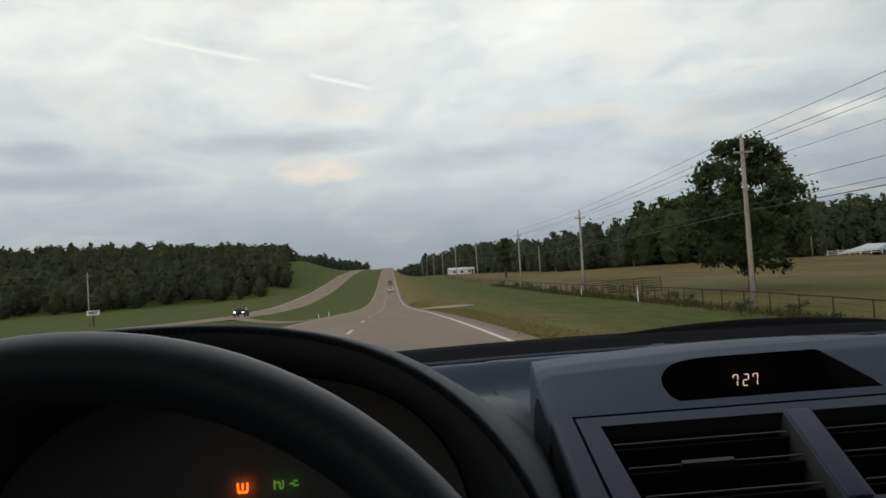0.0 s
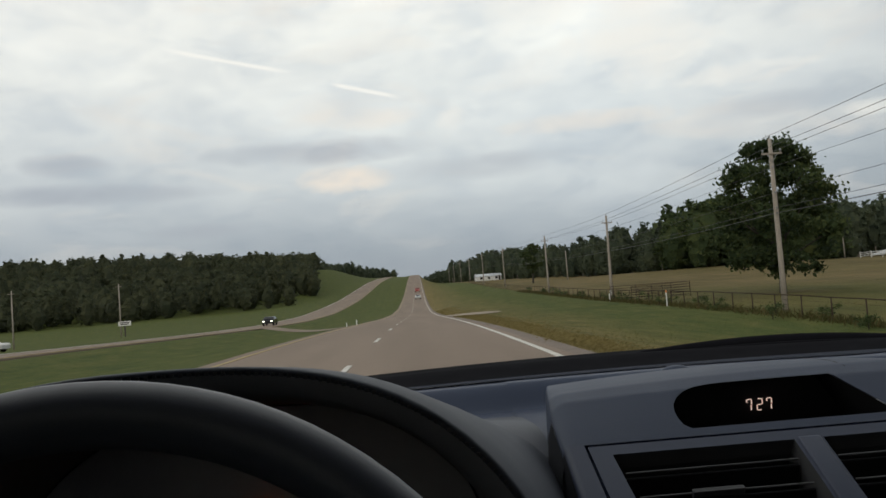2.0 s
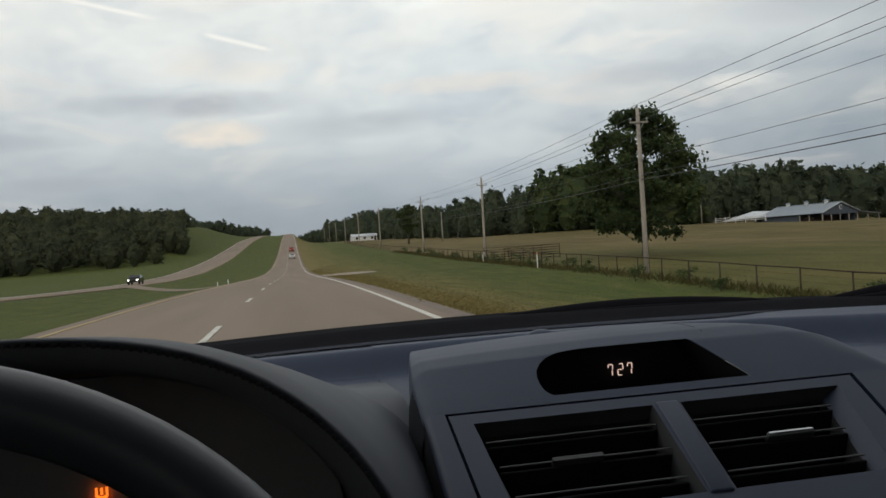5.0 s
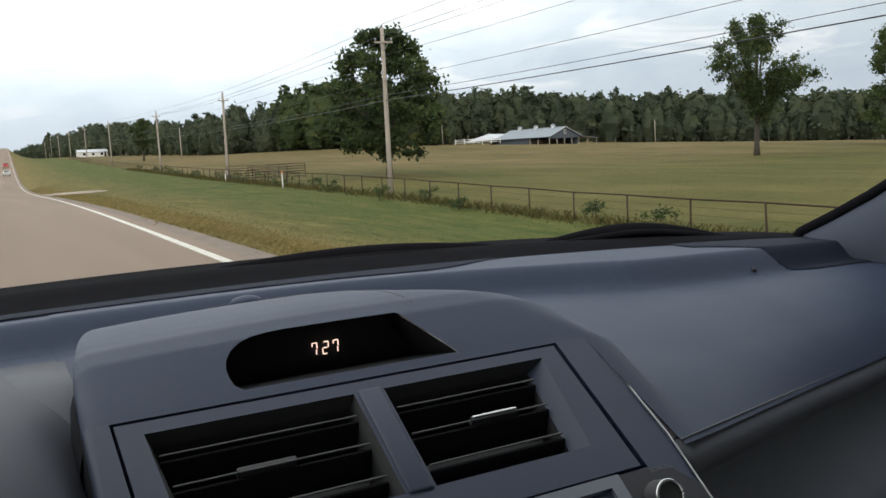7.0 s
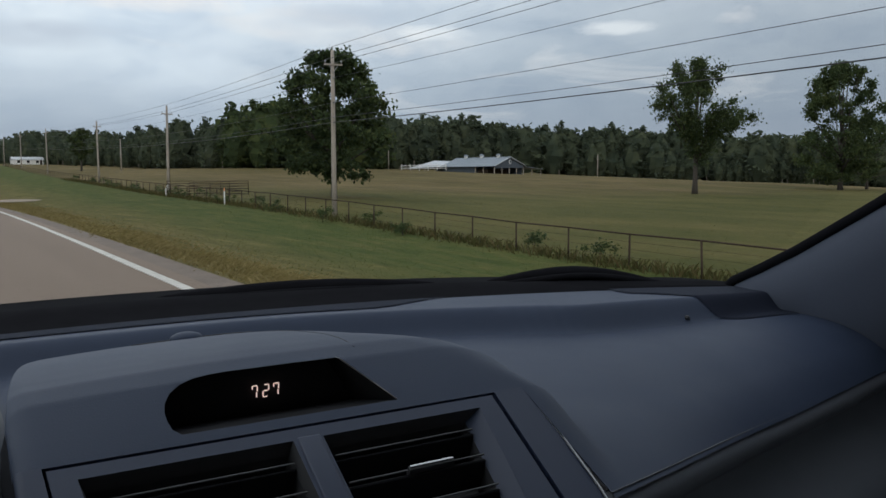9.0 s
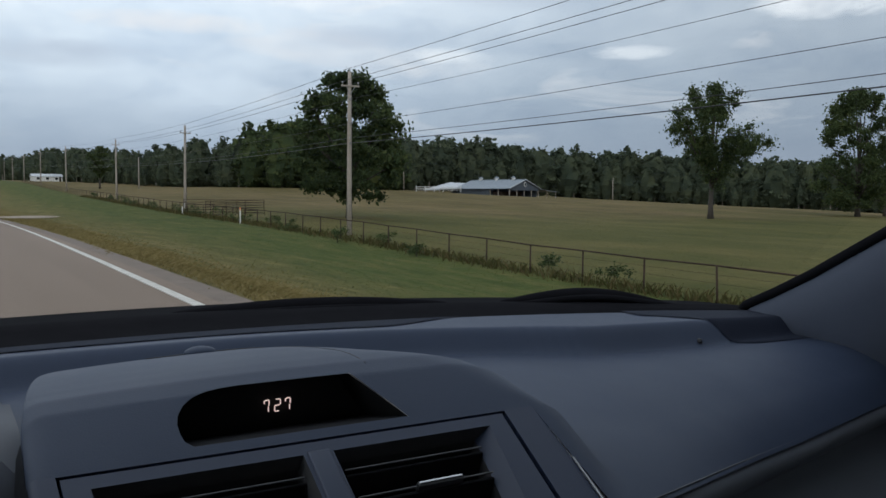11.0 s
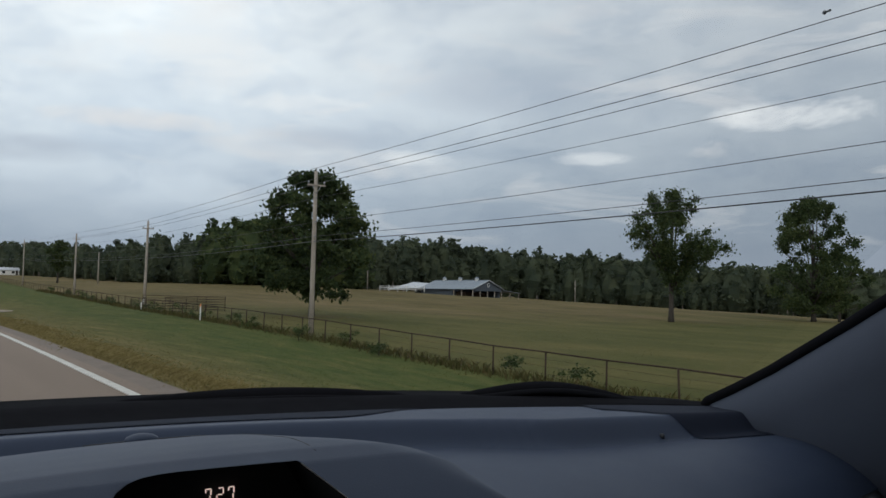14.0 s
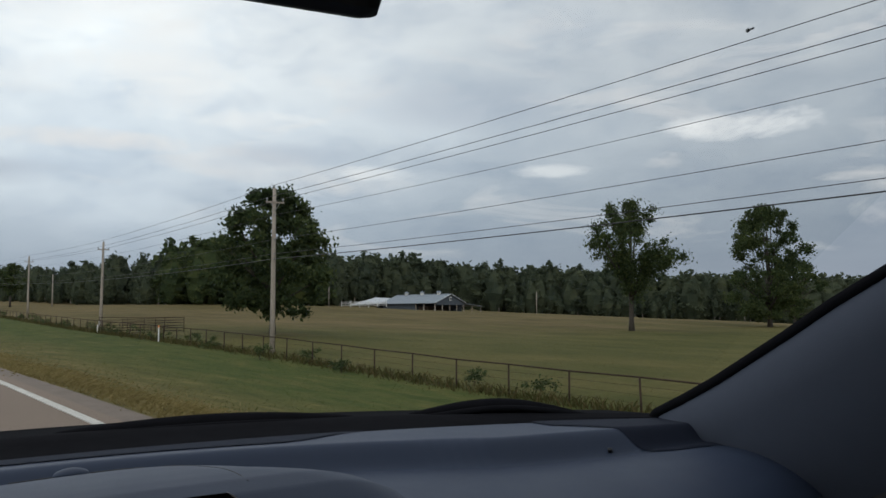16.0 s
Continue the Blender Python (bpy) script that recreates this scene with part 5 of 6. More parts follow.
mir = cpart("rear_mirror", box_me("rear_mirror", DASHDARK, -0.004, 0.514, 1.3745, 0.155, 0.022, 0.066, 0.010, Matrix.Rotation(radians(-14), 4, "Z") @ Matrix.Rotation(radians(2), 4, "Y")), label="black-backed rear-view mirror")
csub("mirror_stem", tube_me("mirror_stem", DASHDARK, [(-0.03, 0.54, 1.40), (0.0, 0.58, 1.43)], 0.011, 10), mir)
cpart("sun_visor", box_me("sun_visor", HEADLINER, 0.43, 0.395, 1.449, 0.40, 0.15, 0.018, 0.008, Matrix.Rotation(radians(6), 4, "X")), label="folded pale sun visor")
cpart("glass_splat", tubes_me("glass_splat", STEEL, [([(0.387, 0.4915, 1.3925), (0.391, 0.4935, 1.3945)], 0.0015), ([(0.394, 0.494, 1.3955), (0.397, 0.493, 1.397)], 0.0009)]), label="dried grey insect splat on the glass")

# ---------------------------------------------------------------- outside of the car


def side_shell(sg):
    """Wing, door and quarter panel skin on one side, with arched cut-outs."""
    ys = [-2.30 + 4.72 * i / 118 for i in range(119)]
    v, f = [], []
    for y in ys:
        if y > 1.0:
            ztop = 0.955 - 0.14 * ((y - 1.0) / 1.42) ** 1.6
        elif y > -1.1:
            ztop = 0.985
        else:
            ztop = 1.02 - 0.12 * ((-1.1 - y) / 1.2) ** 2
        zb = 0.24
        for yw in (1.62, -1.35):
            q = 0.36 ** 2 - (y - yw) ** 2
            if q > 0:
                zb = max(zb, 0.33 + math.sqrt(q))
        end = 0.05 * max(0.0, (abs(y - 0.06) - 1.9) / 0.45) ** 2
        for j in range(6):
            u = j / 5
            x = 0.885 + 0.030 * math.sin(math.pi * min(1, u * 0.9 + 0.05)) - 0.045 * u ** 4 - 3.0 * end * 0.35
            v.append((sg * x, y, zb + (max(ztop, zb + 0.02) - zb) * u))
    for i in range(118):
        for j in range(5):
            a = 6 * i + j
            f.append((a, a + 6, a + 7, a + 1))
    return mesh_of("body_side", v, f, SILVER, True)


for sg in (-1, 1):
    sd = cpart("body_side", side_shell(sg), label="silver painted car side")
    csub("wing_top", mesh_of("wing_top", [(sg * 0.74, 1.20, 0.972), (sg * 0.845, 1.10, 0.955), (sg * 0.78, 2.36, 0.835), (sg * 0.66, 2.30, 0.86)], [(0, 1, 2, 3)], SILVER), sd)
    csub("door_handle", box_me("door_handle", SILVER, sg * 0.925, -0.55, 0.86, 0.03, 0.20, 0.03, 0.008), sd)
    hl = csub("headlight", box_me("headlight", WHITE, sg * 0.62, 2.36, 0.70, 0.34, 0.14, 0.14, 0.04), sd, "clear headlight")
    csub("tail_light", box_me("tail_light", REDPAINT, sg * 0.62, -2.27, 0.85, 0.34, 0.10, 0.15, 0.03), sd, "red tail light")
    csub("side_mirror", box_me("side_mirror", SILVER, sg * 0.985, 0.50, 0.99, 0.17, 0.09, 0.12, 0.035), sd)
    for yw in (1.62, -1.35):
        bm = bmesh.new()
        bmesh.ops.create_cone(bm, segments=40, radius1=0.325, radius2=0.325, depth=0.21, cap_ends=True, matrix=Matrix.Translation((sg * 0.79, yw, 0.325)) @ Matrix.Rotation(radians(90), 4, "Y"))
        wh = cpart("wheel", bm_mesh("wheel", bm, RUBBER), label="black tyre on a silver alloy rim")
        bm = bmesh.new()
        bmesh.ops.create_cone(bm, segments=32, radius1=0.21, radius2=0.19, depth=0.03, cap_ends=True, matrix=Matrix.Translation((sg * 0.895, yw, 0.325)) @ Matrix.Rotation(radians(90), 4, "Y"))
        csub("rim", bm_mesh("rim", bm, STEEL), wh)


def cross_loft(name, rings, mat, label):
    v, f = [], []
    n = len(rings[0])
    for r in rings:
        v += r
    for i in range(len(rings) - 1):
        for k in range(n - 1):
            a = i * n + k
            f.append((a, a + 1, a + n + 1, a + n))
    return cpart(name, mesh_of(name, v, f, mat, True), label=label)


def bow(y, z, half, push):
    return [(half * (-1 + 2 * i / 16), y - push * abs(-1 + 2 * i / 16) ** 3, z) for i in range(17)]


cross_loft("front_bumper", [bow(2.28, 0.82, 0.70, 0.16), bow(2.40, 0.74, 0.80, 0.20), bow(2.46, 0.58, 0.86, 0.24), bow(2.44, 0.36, 0.86, 0.24), bow(2.34, 0.24, 0.82, 0.2)], SILVER, "silver front bumper")
cpart("front_grille", box_me("front_grille", DASHDARK, 0, 2.44, 0.50, 0.90, 0.06, 0.20, 0.02), label="black front grille")
cross_loft("boot_lid", [bow(-1.28, 1.06, 0.70, -0.02), bow(-1.75, 1.05, 0.74, -0.03), bow(-2.26, 1.00, 0.74, -0.10), bow(-2.32, 0.80, 0.82, -0.12), bow(-2.40, 0.60, 0.86, -0.16), bow(-2.36, 0.30, 0.84, -0.16)], SILVER, "silver boot lid and rear bumper")
v, f = [], []
for i in range(13):
    x = -0.74 + 1.48 * i / 12
    for j, (y, z) in enumerate(((0.43, 1.468), (0.34, 1.484), (0.1, 1.496), (-0.6, 1.49), (-1.0, 1.46))):
        v.append((x * (0.93 if j == 0 else 1.0), y - 0.10 * (x / 0.72) ** 2 * (1 if j == 0 else 0.5), z - 0.055 * (x / 0.74) ** 4))
for i in range(12):
    for j in range(4):
        a = 5 * i + j
        f.append((a, a + 5, a + 6, a + 1))
cpart("roof_skin", mesh_of("roof_skin", v, f, SILVER, True), label="silver painted roof")
rear_glass = cpart("rear_glass", mesh_of("rear_glass", [(-0.62, -1.02, 1.43), (0.62, -1.02, 1.43), (0.70, -1.62, 1.06), (-0.70, -1.62, 1.06)], [(0, 1, 2, 3)], REARGLASS), label="clear rear window glass")
rear_glass.visible_shadow = False
# side panes out of view, added dark to reduce fill light on the dash
for sg, side in ((1, "passenger"), (-1, "driver")):
    cpart("side_window", mesh_of("side_window", [(sg * 0.845, 0.60, 1.00), (sg * 0.845, -1.0, 1.00), (sg * 0.70, -0.85, 1.43), (sg * 0.70, 0.22, 1.43)], [(0, 1, 2, 3)], TINTED), label="tinted %s side window" % side)

# ---------------------------------------------------------------- utility line
POLES = [(20.6, -130), (20.4, -72), (20.1, -9), (20.35, 46.8), (20.8, 90.6), (21.1, 135.8), (21.6, 207), (21.6, 272), (21.7, 342), (21.8, 412), (21.9, 486), (22, 560)]
POLE_H = [9.8, 9.7, 10.9, 9.9, 9.1, 9.2, 10.0, 10.0, 9.8, 10, 10, 10]


def build_pole():
    p = thing("utility_pole", 0, 0, 0, "weathered grey wooden utility pole with a short crossarm, behind the fence", "utility pole", "utility line")
    part("shaft", tube_me("shaft", POLE, [(0, 0, -0.5), (0, 0, 3.2), (0, 0, 6.5), (0, 0, 9.8)], [0.165, 0.15, 0.13, 0.105], 14), p)
    arm = part("crossarm", box_me("crossarm", POLE, 0, -0.13, 8.95, 1.15, 0.09, 0.10, 0.012), p)
    for xx, zz in ((-0.5, 9.0), (0.5, 9.0), (0.0, 9.8)):
        prof = [(xx, -0.13 if xx else 0, zz), (xx, -0.13 if xx else 0, zz + 0.07), (xx, -0.13 if xx else 0, zz + 0.10), (xx, -0.13 if xx else 0, zz + 0.17), (xx, -0.13 if xx else 0, zz + 0.20)]
        part("insulator", tube_me("insulator", STEEL, prof, [0.025, 0.025, 0.055, 0.055, 0.03], 10), p, "grey porcelain insulator")
    for xx in (-0.28, 0.28):
        part("brace", tube_me("brace", STEEL, [(xx, -0.16, 8.92), (0, -0.14, 8.45)], 0.016, 6), p)
    part("ground_wire", tube_me("ground_wire", WIRE, [(0.13, -0.10, 0.2), (0.12, -0.09, 5), (0.10, -0.07, 8.2)], 0.012, 5), p)
    for zz in (8.2, 6.75, 5.9, 5.6):
        part("bracket", box_me("bracket", STEEL, -0.02, -0.15, zz, 0.07, 0.10, 0.09, 0.01), p)
    return p


first = build_pole()
gen = np.random.default_rng(5)
tops = []
for i, ((px, py), ph) in enumerate(zip(POLES, POLE_H)):
    m = pose(px, py, land(px, py), gen.normal() * 0.4, gen.normal() * 0.5, gen.normal() * 2) @ Matrix.Diagonal((1.0, 1.0, ph / 9.8, 1))
    if i == 0:
        first.matrix_basis = m
        q = first
    else:
        q = copy_thing(first, m)
        q.scale = (1.0, 1.0, ph / 9.8)
    tops.append((m, q))
band = box_me("meter_box", WHITE, 20.62, 90.35, land(20.8, 90.6) + 0.75, 0.16, 0.10, 0.55, 0.02)
tagged(new("meter_box", band), "white plastic box fixed low on a utility pole", "utility box")

CABLES = [(0.0, 0.0, 10.0, 0.016, 0.25), (-0.5, -0.13, 9.2, 0.016, 0.25), (0.5, -0.13, 9.2, 0.016, 0.25), (0.0, -0.2, 8.2, 0.012, 0.30),
          (-0.05, -0.2, 6.75, 0.014, 0.25), (-0.05, -0.2, 5.9, 0.016, 0.25), (-0.05, -0.2, 5.6, 0.028, 0.25)]
for ci, (ox, oy, oz, cr, sag) in enumerate(CABLES):
    pts = []
    for (m0, _), (m1, _) in zip(tops[:-1], tops[1:]):
        a, b = m0 @ Vector((ox, oy, oz)), m1 @ Vector((ox, oy, oz))
        n = 14
        sg = sag * ((b - a).length / 60) ** 2
        for j in range(n):
            u = j / n
            pts.append(a.lerp(b, u) - Vector((0, 0, 4 * sg * u * (1 - u))))
    pts.append(tops[-1][0] @ Vector((ox, oy, oz)))
    names = "telephone_cable" if ci > 4 else "power_line"
    cb = new(names, tube_me(names, WIRE, pts, cr * 0.78, 6))
    tagged(cb, "thick black telephone cable sagging between utility poles" if ci > 4 else "thin dark power line sagging between utility poles", "cable", "overhead lines")
a = tops[4][0] @ Vector((-0.05, -0.2, 5.6))
tagged(new("cable_splice", tube_me("cable_splice", RUBBER, [a + Vector((0, 2.0, -0.10)), a + Vector((0, 2.15, -0.12)), a + Vector((0, 2.6, -0.14)), a + Vector((0, 2.8, -0.15))], [0.03, 0.085, 0.085, 0.03], 10)), "black splice case hanging on a telephone cable", "splice case")


def lone_pole(x, y, h, label, arm=False):
    p = thing("field_pole", x, y, land(x, y), label, "utility pole")
    part("shaft", tube_me("shaft", POLE, [(0, 0, -0.4), (0, 0, h * 0.5), (0, 0, h)], [0.16, 0.14, 0.10], 10), p)
    if arm:
        part("crossarm", box_me("crossarm", POLE, 0, -0.12, h - 0.6, 1.3, 0.09, 0.1, 0.01), p)
    return p


lone_pole(38.5, 214.0, 7.6, "plain grey wooden pole standing in the pasture")
lone_pole(113.0, 218.0, 8.6, "plain wooden pole beside the barn")
lone_pole(168.0, 190.0, 6.5, "short wooden pole before the far woods")
lone_pole(-75.0, 157.7, 10.8, "tall grey wooden pole in the low meadow", True)
lone_pole(-60.9, 173.5, 10.8, "tall grey wooden pole beside the far carriageway", True)

# ---------------------------------------------------------------- pasture fence
FX = 19.4
fence = thing("pasture_fence", FX, 20, land(FX, 20), "rusty pipe fence with wire strands along the pasture", "fence")
FO = Vector(fence.location)
post_me = tube_me("post", RUST, [(0, 0, -0.3), (0, 0, 1.17)], [0.037, 0.035], 8)
gen = np.random.default_rng(8)
ypost = [-36 + 3.15 * i for i in range(112)]
for i, yy in enumerate(ypost):
    o = part("post", post_me, fence)
    o.location = Vector((FX + gen.normal() * 0.02, yy, land(FX, yy))) - FO
    o.rotation_euler = (gen.normal() * 0.02, gen.normal() * 0.02, 0)
for zz, rr, nm in ((1.15, 0.029, "top_rail"), (0.88, 0.004, "wire_strand"), (0.62, 0.004, "wire_strand"), (0.36, 0.004, "wire_strand")):
    pts = [Vector((FX, yy, land(FX, yy) + zz - (0.02 * math.sin(yy * 2.0) if rr < 0.02 else 0.012 * math.sin(yy)))) - FO for yy in ypost]
    part(nm, tube_me(nm, RUST, pts, rr, 7), fence)


def pipe_gate(x0, y0, x1, y1):
    g = thing("pipe_gate", x0, y0, land(x0, y0), "rusty tubular farm gate set into the pasture fence", "gate")
    o = Vector(g.location)
    a, b = Vector((x0, y0, land(x0, y0))) - o, Vector((x1, y1, land(x1, y1))) - o
    for h in (0.2, 0.45, 0.7, 0.95, 1.2, 1.45):
        part("rail", tube_me("rail", RUST, [a + Vector((0, 0, h)), b + Vector((0, 0, h))], 0.025, 7), g)
    for u in (0, 0.33, 0.66, 1):
        q = a.lerp(b, u)
        part("upright", tube_me("upright", RUST, [q + Vector((0, 0, -0.1)), q + Vector((0, 0, 1.5))], 0.035, 7), g)


pipe_gate(19.6, 77.5, 26.8, 82.7)
pipe_gate(19.6, 86.0, 26.8, 82.7)


def marker(x, y, label, orange=True, h=1.25):
    p = thing("marker_post", x, y, land(x, y), label, "marker post")
    part("stake", box_me("stake", WHITE, 0, 0, h / 2 - 0.05, 0.09, 0.035, h + 0.1, 0.008), p)
    if orange:
        part("cap", box_me("cap", ORANGE, 0, 0, h - 0.09, 0.094, 0.039, 0.2, 0.008), p, "orange plastic cap")


marker(19.0, 64.7, "white utility marker stake with an orange cap")
marker(-7.2, 94.0, "white reflector post in the grass median", False, 0.55)
marker(-8.4, 95.0, "white reflector post beside the crossover", False, 0.5)
marker(19.0, 84.0, "small white stake by the fence", False, 0.8)

# ---------------------------------------------------------------- barn and far houses


def roof_plane(name, mat, a, b, c, d, th=0.12):
    """A roof slab from four corners (eave, eave, ridge, ridge) with thickness and ribs."""
    A, B, C, D = (Vector(q) for q in (a, b, c, d))
    nrm = (B - A).cross(D - A).normalized()
    if nrm.z < 0:
        nrm = -nrm
    v, f = [], []
    n = 24
    for i in range(n + 1):
        u = i / n
        lift = nrm * (0.05 if i % 2 else 0.0)
        p, q = A.lerp(B, u), D.lerp(C, u)
        v += [p + lift, q + lift, p - nrm * th, q - nrm * th]
    for i in range(n):
        k0, k1 = 4 * i, 4 * i + 4
        f += [(k0, k1, k1 + 1, k0 + 1), (k0 + 2, k0 + 3, k1 + 3, k1 + 2), (k0, k0 + 2, k1 + 2, k1), (k0 + 1, k1 + 1, k1 + 3, k0 + 3)]
    f += [(0, 1, 3, 2), (4 * n, 4 * n + 2, 4 * n + 3, 4 * n + 1)]
    return mesh_of(name, v, f, mat)


def build_barn():
    z0 = land(139, 208) - 0.6
    b = thing("barn", 139.0, 208.0, z0, "low open barn with a blue-grey tin roof and slate siding", "barn")
    b.rotation_euler = (0, 0, radians(-72))
    L, W, E, R = 10.0, 7.0, 2.7, 5.1
    for sg in (-1, 1):
        part("roof", roof_plane("roof", TIN, (-L - 0.3, sg * (W + 0.6), E - 0.2), (L + 0.5, sg * (W + 0.6), E - 0.2), (L + 0.5, 0, R), (-L - 0.3, 0, R)), b)
    part("ridge_cap", tube_me("ridge_cap", TIN, [(-L - 0.3, 0, R + 0.06), (L + 0.5, 0, R + 0.06)], 0.14, 6), b)
    part("wall", box_me("wall", BARNWALL, -3.2, -W + 0.2, 1.35, 11.4, 0.14, 2.7), b, "slate blue board wall")
    part("wall", box_me("wall", BARNWALL, -0.2, W - 0.2, E / 2, 2 * L - 0.8, 0.14, E), b)
    part("wall", box_me("wall", BARNWALL, -L + 0.2, 0, E / 2, 0.14, 2 * W - 0.6, E), b)
    part("wall", box_me("wall", BARNWALL, 2.4, 0, E / 2, 0.14, 2 * W - 0.6, E), b, "shaded inner wall")
    ga = [(-W, E - 0.7), (W, E - 0.7), (W, E - 0.2), (0, R - 0.15), (-W, E - 0.2)]
    v = [(L - 0.1, y, z) for y, z in ga] + [(L + 0.05, y, z) for y, z in ga]
    part("gable", mesh_of("gable", v, [(0, 1, 2, 3, 4), (9, 8, 7, 6, 5)] + [(i, 5 + i, 5 + (i + 1) % 5, (i + 1) % 5) for i in range(5)], BARNWALL), b, "slate blue gable boarding")
    dr = part("loft_window", box_me("loft_window", WHITE, L + 0.09, 0.2, E + 1.05, 0.08, 1.0, 1.1, 0.02), b)
    part("pane", box_me("pane", BARNWALL, L + 0.14, 0.2, E + 1.05, 0.03, 0.7, 0.8), dr)
    part("verge_trim", tube_me("verge_trim", TINLIGHT, [(L + 0.5, -W - 0.6, E - 0.15), (L + 0.5, 0, R + 0.08), (L + 0.5, W + 0.6, E - 0.15)], 0.10, 6), b)
    for xx in (3.0, 5.9, L - 0.1):
        part("post", box_me("post", POLE, xx, -W, E / 2 - 0.3, 0.22, 0.22, E - 0.3), b)
    for i in range(1, 5):
        part("post", box_me("post", POLE, L - 0.1, -W + i * 2 * W / 4, E / 2 - 0.3, 0.2, 0.2, E - 0.3), b)
    part("hay_stack", box_me("hay_stack", RUST, 4.6, -1.0, 0.8, 3.6, 9.5, 1.7, 0.1), b, "dim russet stacked hay under the roof")
    for xx in (-6.2, -0.2, 6.0):
        c = part("cupola", box_me("cupola", WHITE, xx, 0, R + 0.25, 0.8, 0.8, 0.8, 0.03), b, "small white roof vent")
        v = [(xx - 0.65, -0.65, R + 0.65), (xx + 0.65, -0.65, R + 0.65), (xx + 0.65, 0.65, R + 0.65), (xx - 0.65, 0.65, R + 0.65), (xx, 0, R + 1.15)]
        part("cap", mesh_of("cap", v, [(0, 1, 4), (1, 2, 4), (2, 3, 4), (3, 0, 4), (3, 2, 1, 0)], TIN), c)
    part("shed_roof", roof_plane("shed_roof", TINLIGHT, (-L - 10, -W - 3.5, 2.3), (-L - 0.3, -W - 0.6, 2.6), (-L - 0.3, -0.5, R - 0.9), (-L - 8.0, -1.0, 4.6)), b, "pale tin roof of the side shed")
    for xx, yy in ((-L - 9.3, -W - 3.0), (-L - 5.0, -W - 1.9), (-L - 7.6, -1.2)):
        part("post", box_me("post", POLE, xx, yy, 1.05, 0.2, 0.2, 2.4), b)
    part("shed_wall", box_me("shed_wall", BARNWALL, -L - 4.0, -0.4, 1.5, 7.5, 0.12, 3.4), b)
    part("lean_to_roof", roof_plane("lean_to_roof", TIN, (-L, W + 0.5, E - 0.25), (L + 0.3, W + 0.5, E - 0.25), (L + 0.3, W + 9.5, 1.75), (-L, W + 9.5, 1.75)), b)
    for yy in (W + 4.5, W + 9.2):
        for xx in (L - 0.2, 0.5):
            part("post", box_me("post", POLE, xx, yy, 0.8, 0.16, 0.16, 2.0), b)
    return b


build_barn()
corral = thing("board_fence", 117, 214, land(117, 214), "white board rail fence beside the barn shed", "fence")
for i in range(6):
    part("post", box_me("post", WHITE, -2 + 2.4 * i, -1.0 * i, 0.8, 0.16, 0.16, 1.8), corral)
for zz in (0.5, 0.95, 1.4):
    part("board", tube_me("board", WHITE, [(-2, 0, zz), (10, -5, zz)], 0.08, 4), corral)


def cottage(x, y, w, d, h, rot, wall, roofm, label):
    c = thing("house", x, y, land(x, y) - 0.1, label, "house")
    c.rotation_euler = (0, 0, radians(rot))
    part("wall", box_me("wall", wall, 0, 0, h / 2, w, d, h), c)
    part("roof", roof_plane("roof", roofm, (-w / 2 - 0.3, -d / 2 - 0.3, h - 0.1), (w / 2 + 0.3, -d / 2 - 0.3, h - 0.1), (w / 2 + 0.3, 0, h + d * 0.18), (-w / 2 - 0.3, 0, h + d * 0.18)), c)
    part("roof", roof_plane("roof", roofm, (-w / 2 - 0.3, d / 2 + 0.3, h - 0.1), (w / 2 + 0.3, d / 2 + 0.3, h - 0.1), (w / 2 + 0.3, 0, h + d * 0.18), (-w / 2 - 0.3, 0, h + d * 0.18)), c)
    for i in range(3):
        wn = part("window", box_me("window", DARKGLASS, -w / 2 + w * (0.2 + 0.3 * i), -d / 2 - 0.03, h * 0.55, 1.1, 0.06, 1.0), c)
        part("sill", box_me("sill", WHITE, -w / 2 + w * (0.2 + 0.3 * i), -d / 2 - 0.06, h * 0.55 - 0.55, 1.3, 0.12, 0.08), wn)
    part("door", box_me("door", DARKWOOD, w * 0.42, -d / 2 - 0.03, 1.0, 0.9, 0.06, 2.0), c)
    return c


cottage(34.0, 400, 12, 6, 2.2, 4, WHITE, TINLIGHT, "long low white house far along the road")
cottage(73.0, 526, 16, 8, 3.0, -10, WHITE, TINLIGHT, "white house with a pale tin roof before distant trees")

# ---------------------------------------------------------------- signs, lamp and vehicles


def board_sign():
    s = thing("roadside_sign", -58.2, 168.0, land(-58.2, 168), "white roadside board with dark lettering on a dark post", "sign")
    part("board", box_me("board", WHITE, 0, 0, 2.6, 2.5, 0.12, 0.9, 0.02), s)
    part("post", box_me("post", DARKWOOD, 0, 0.1, 1.0, 0.22, 0.2, 2.4), s)
    for i, (w, zz) in enumerate(((1.9, 2.78), (1.6, 2.48))):
        part("lettering", box_me("lettering", DARKWOOD, 0, -0.07, zz, w, 0.02, 0.2), s, "dark bar of unreadable writing")


board_sign()


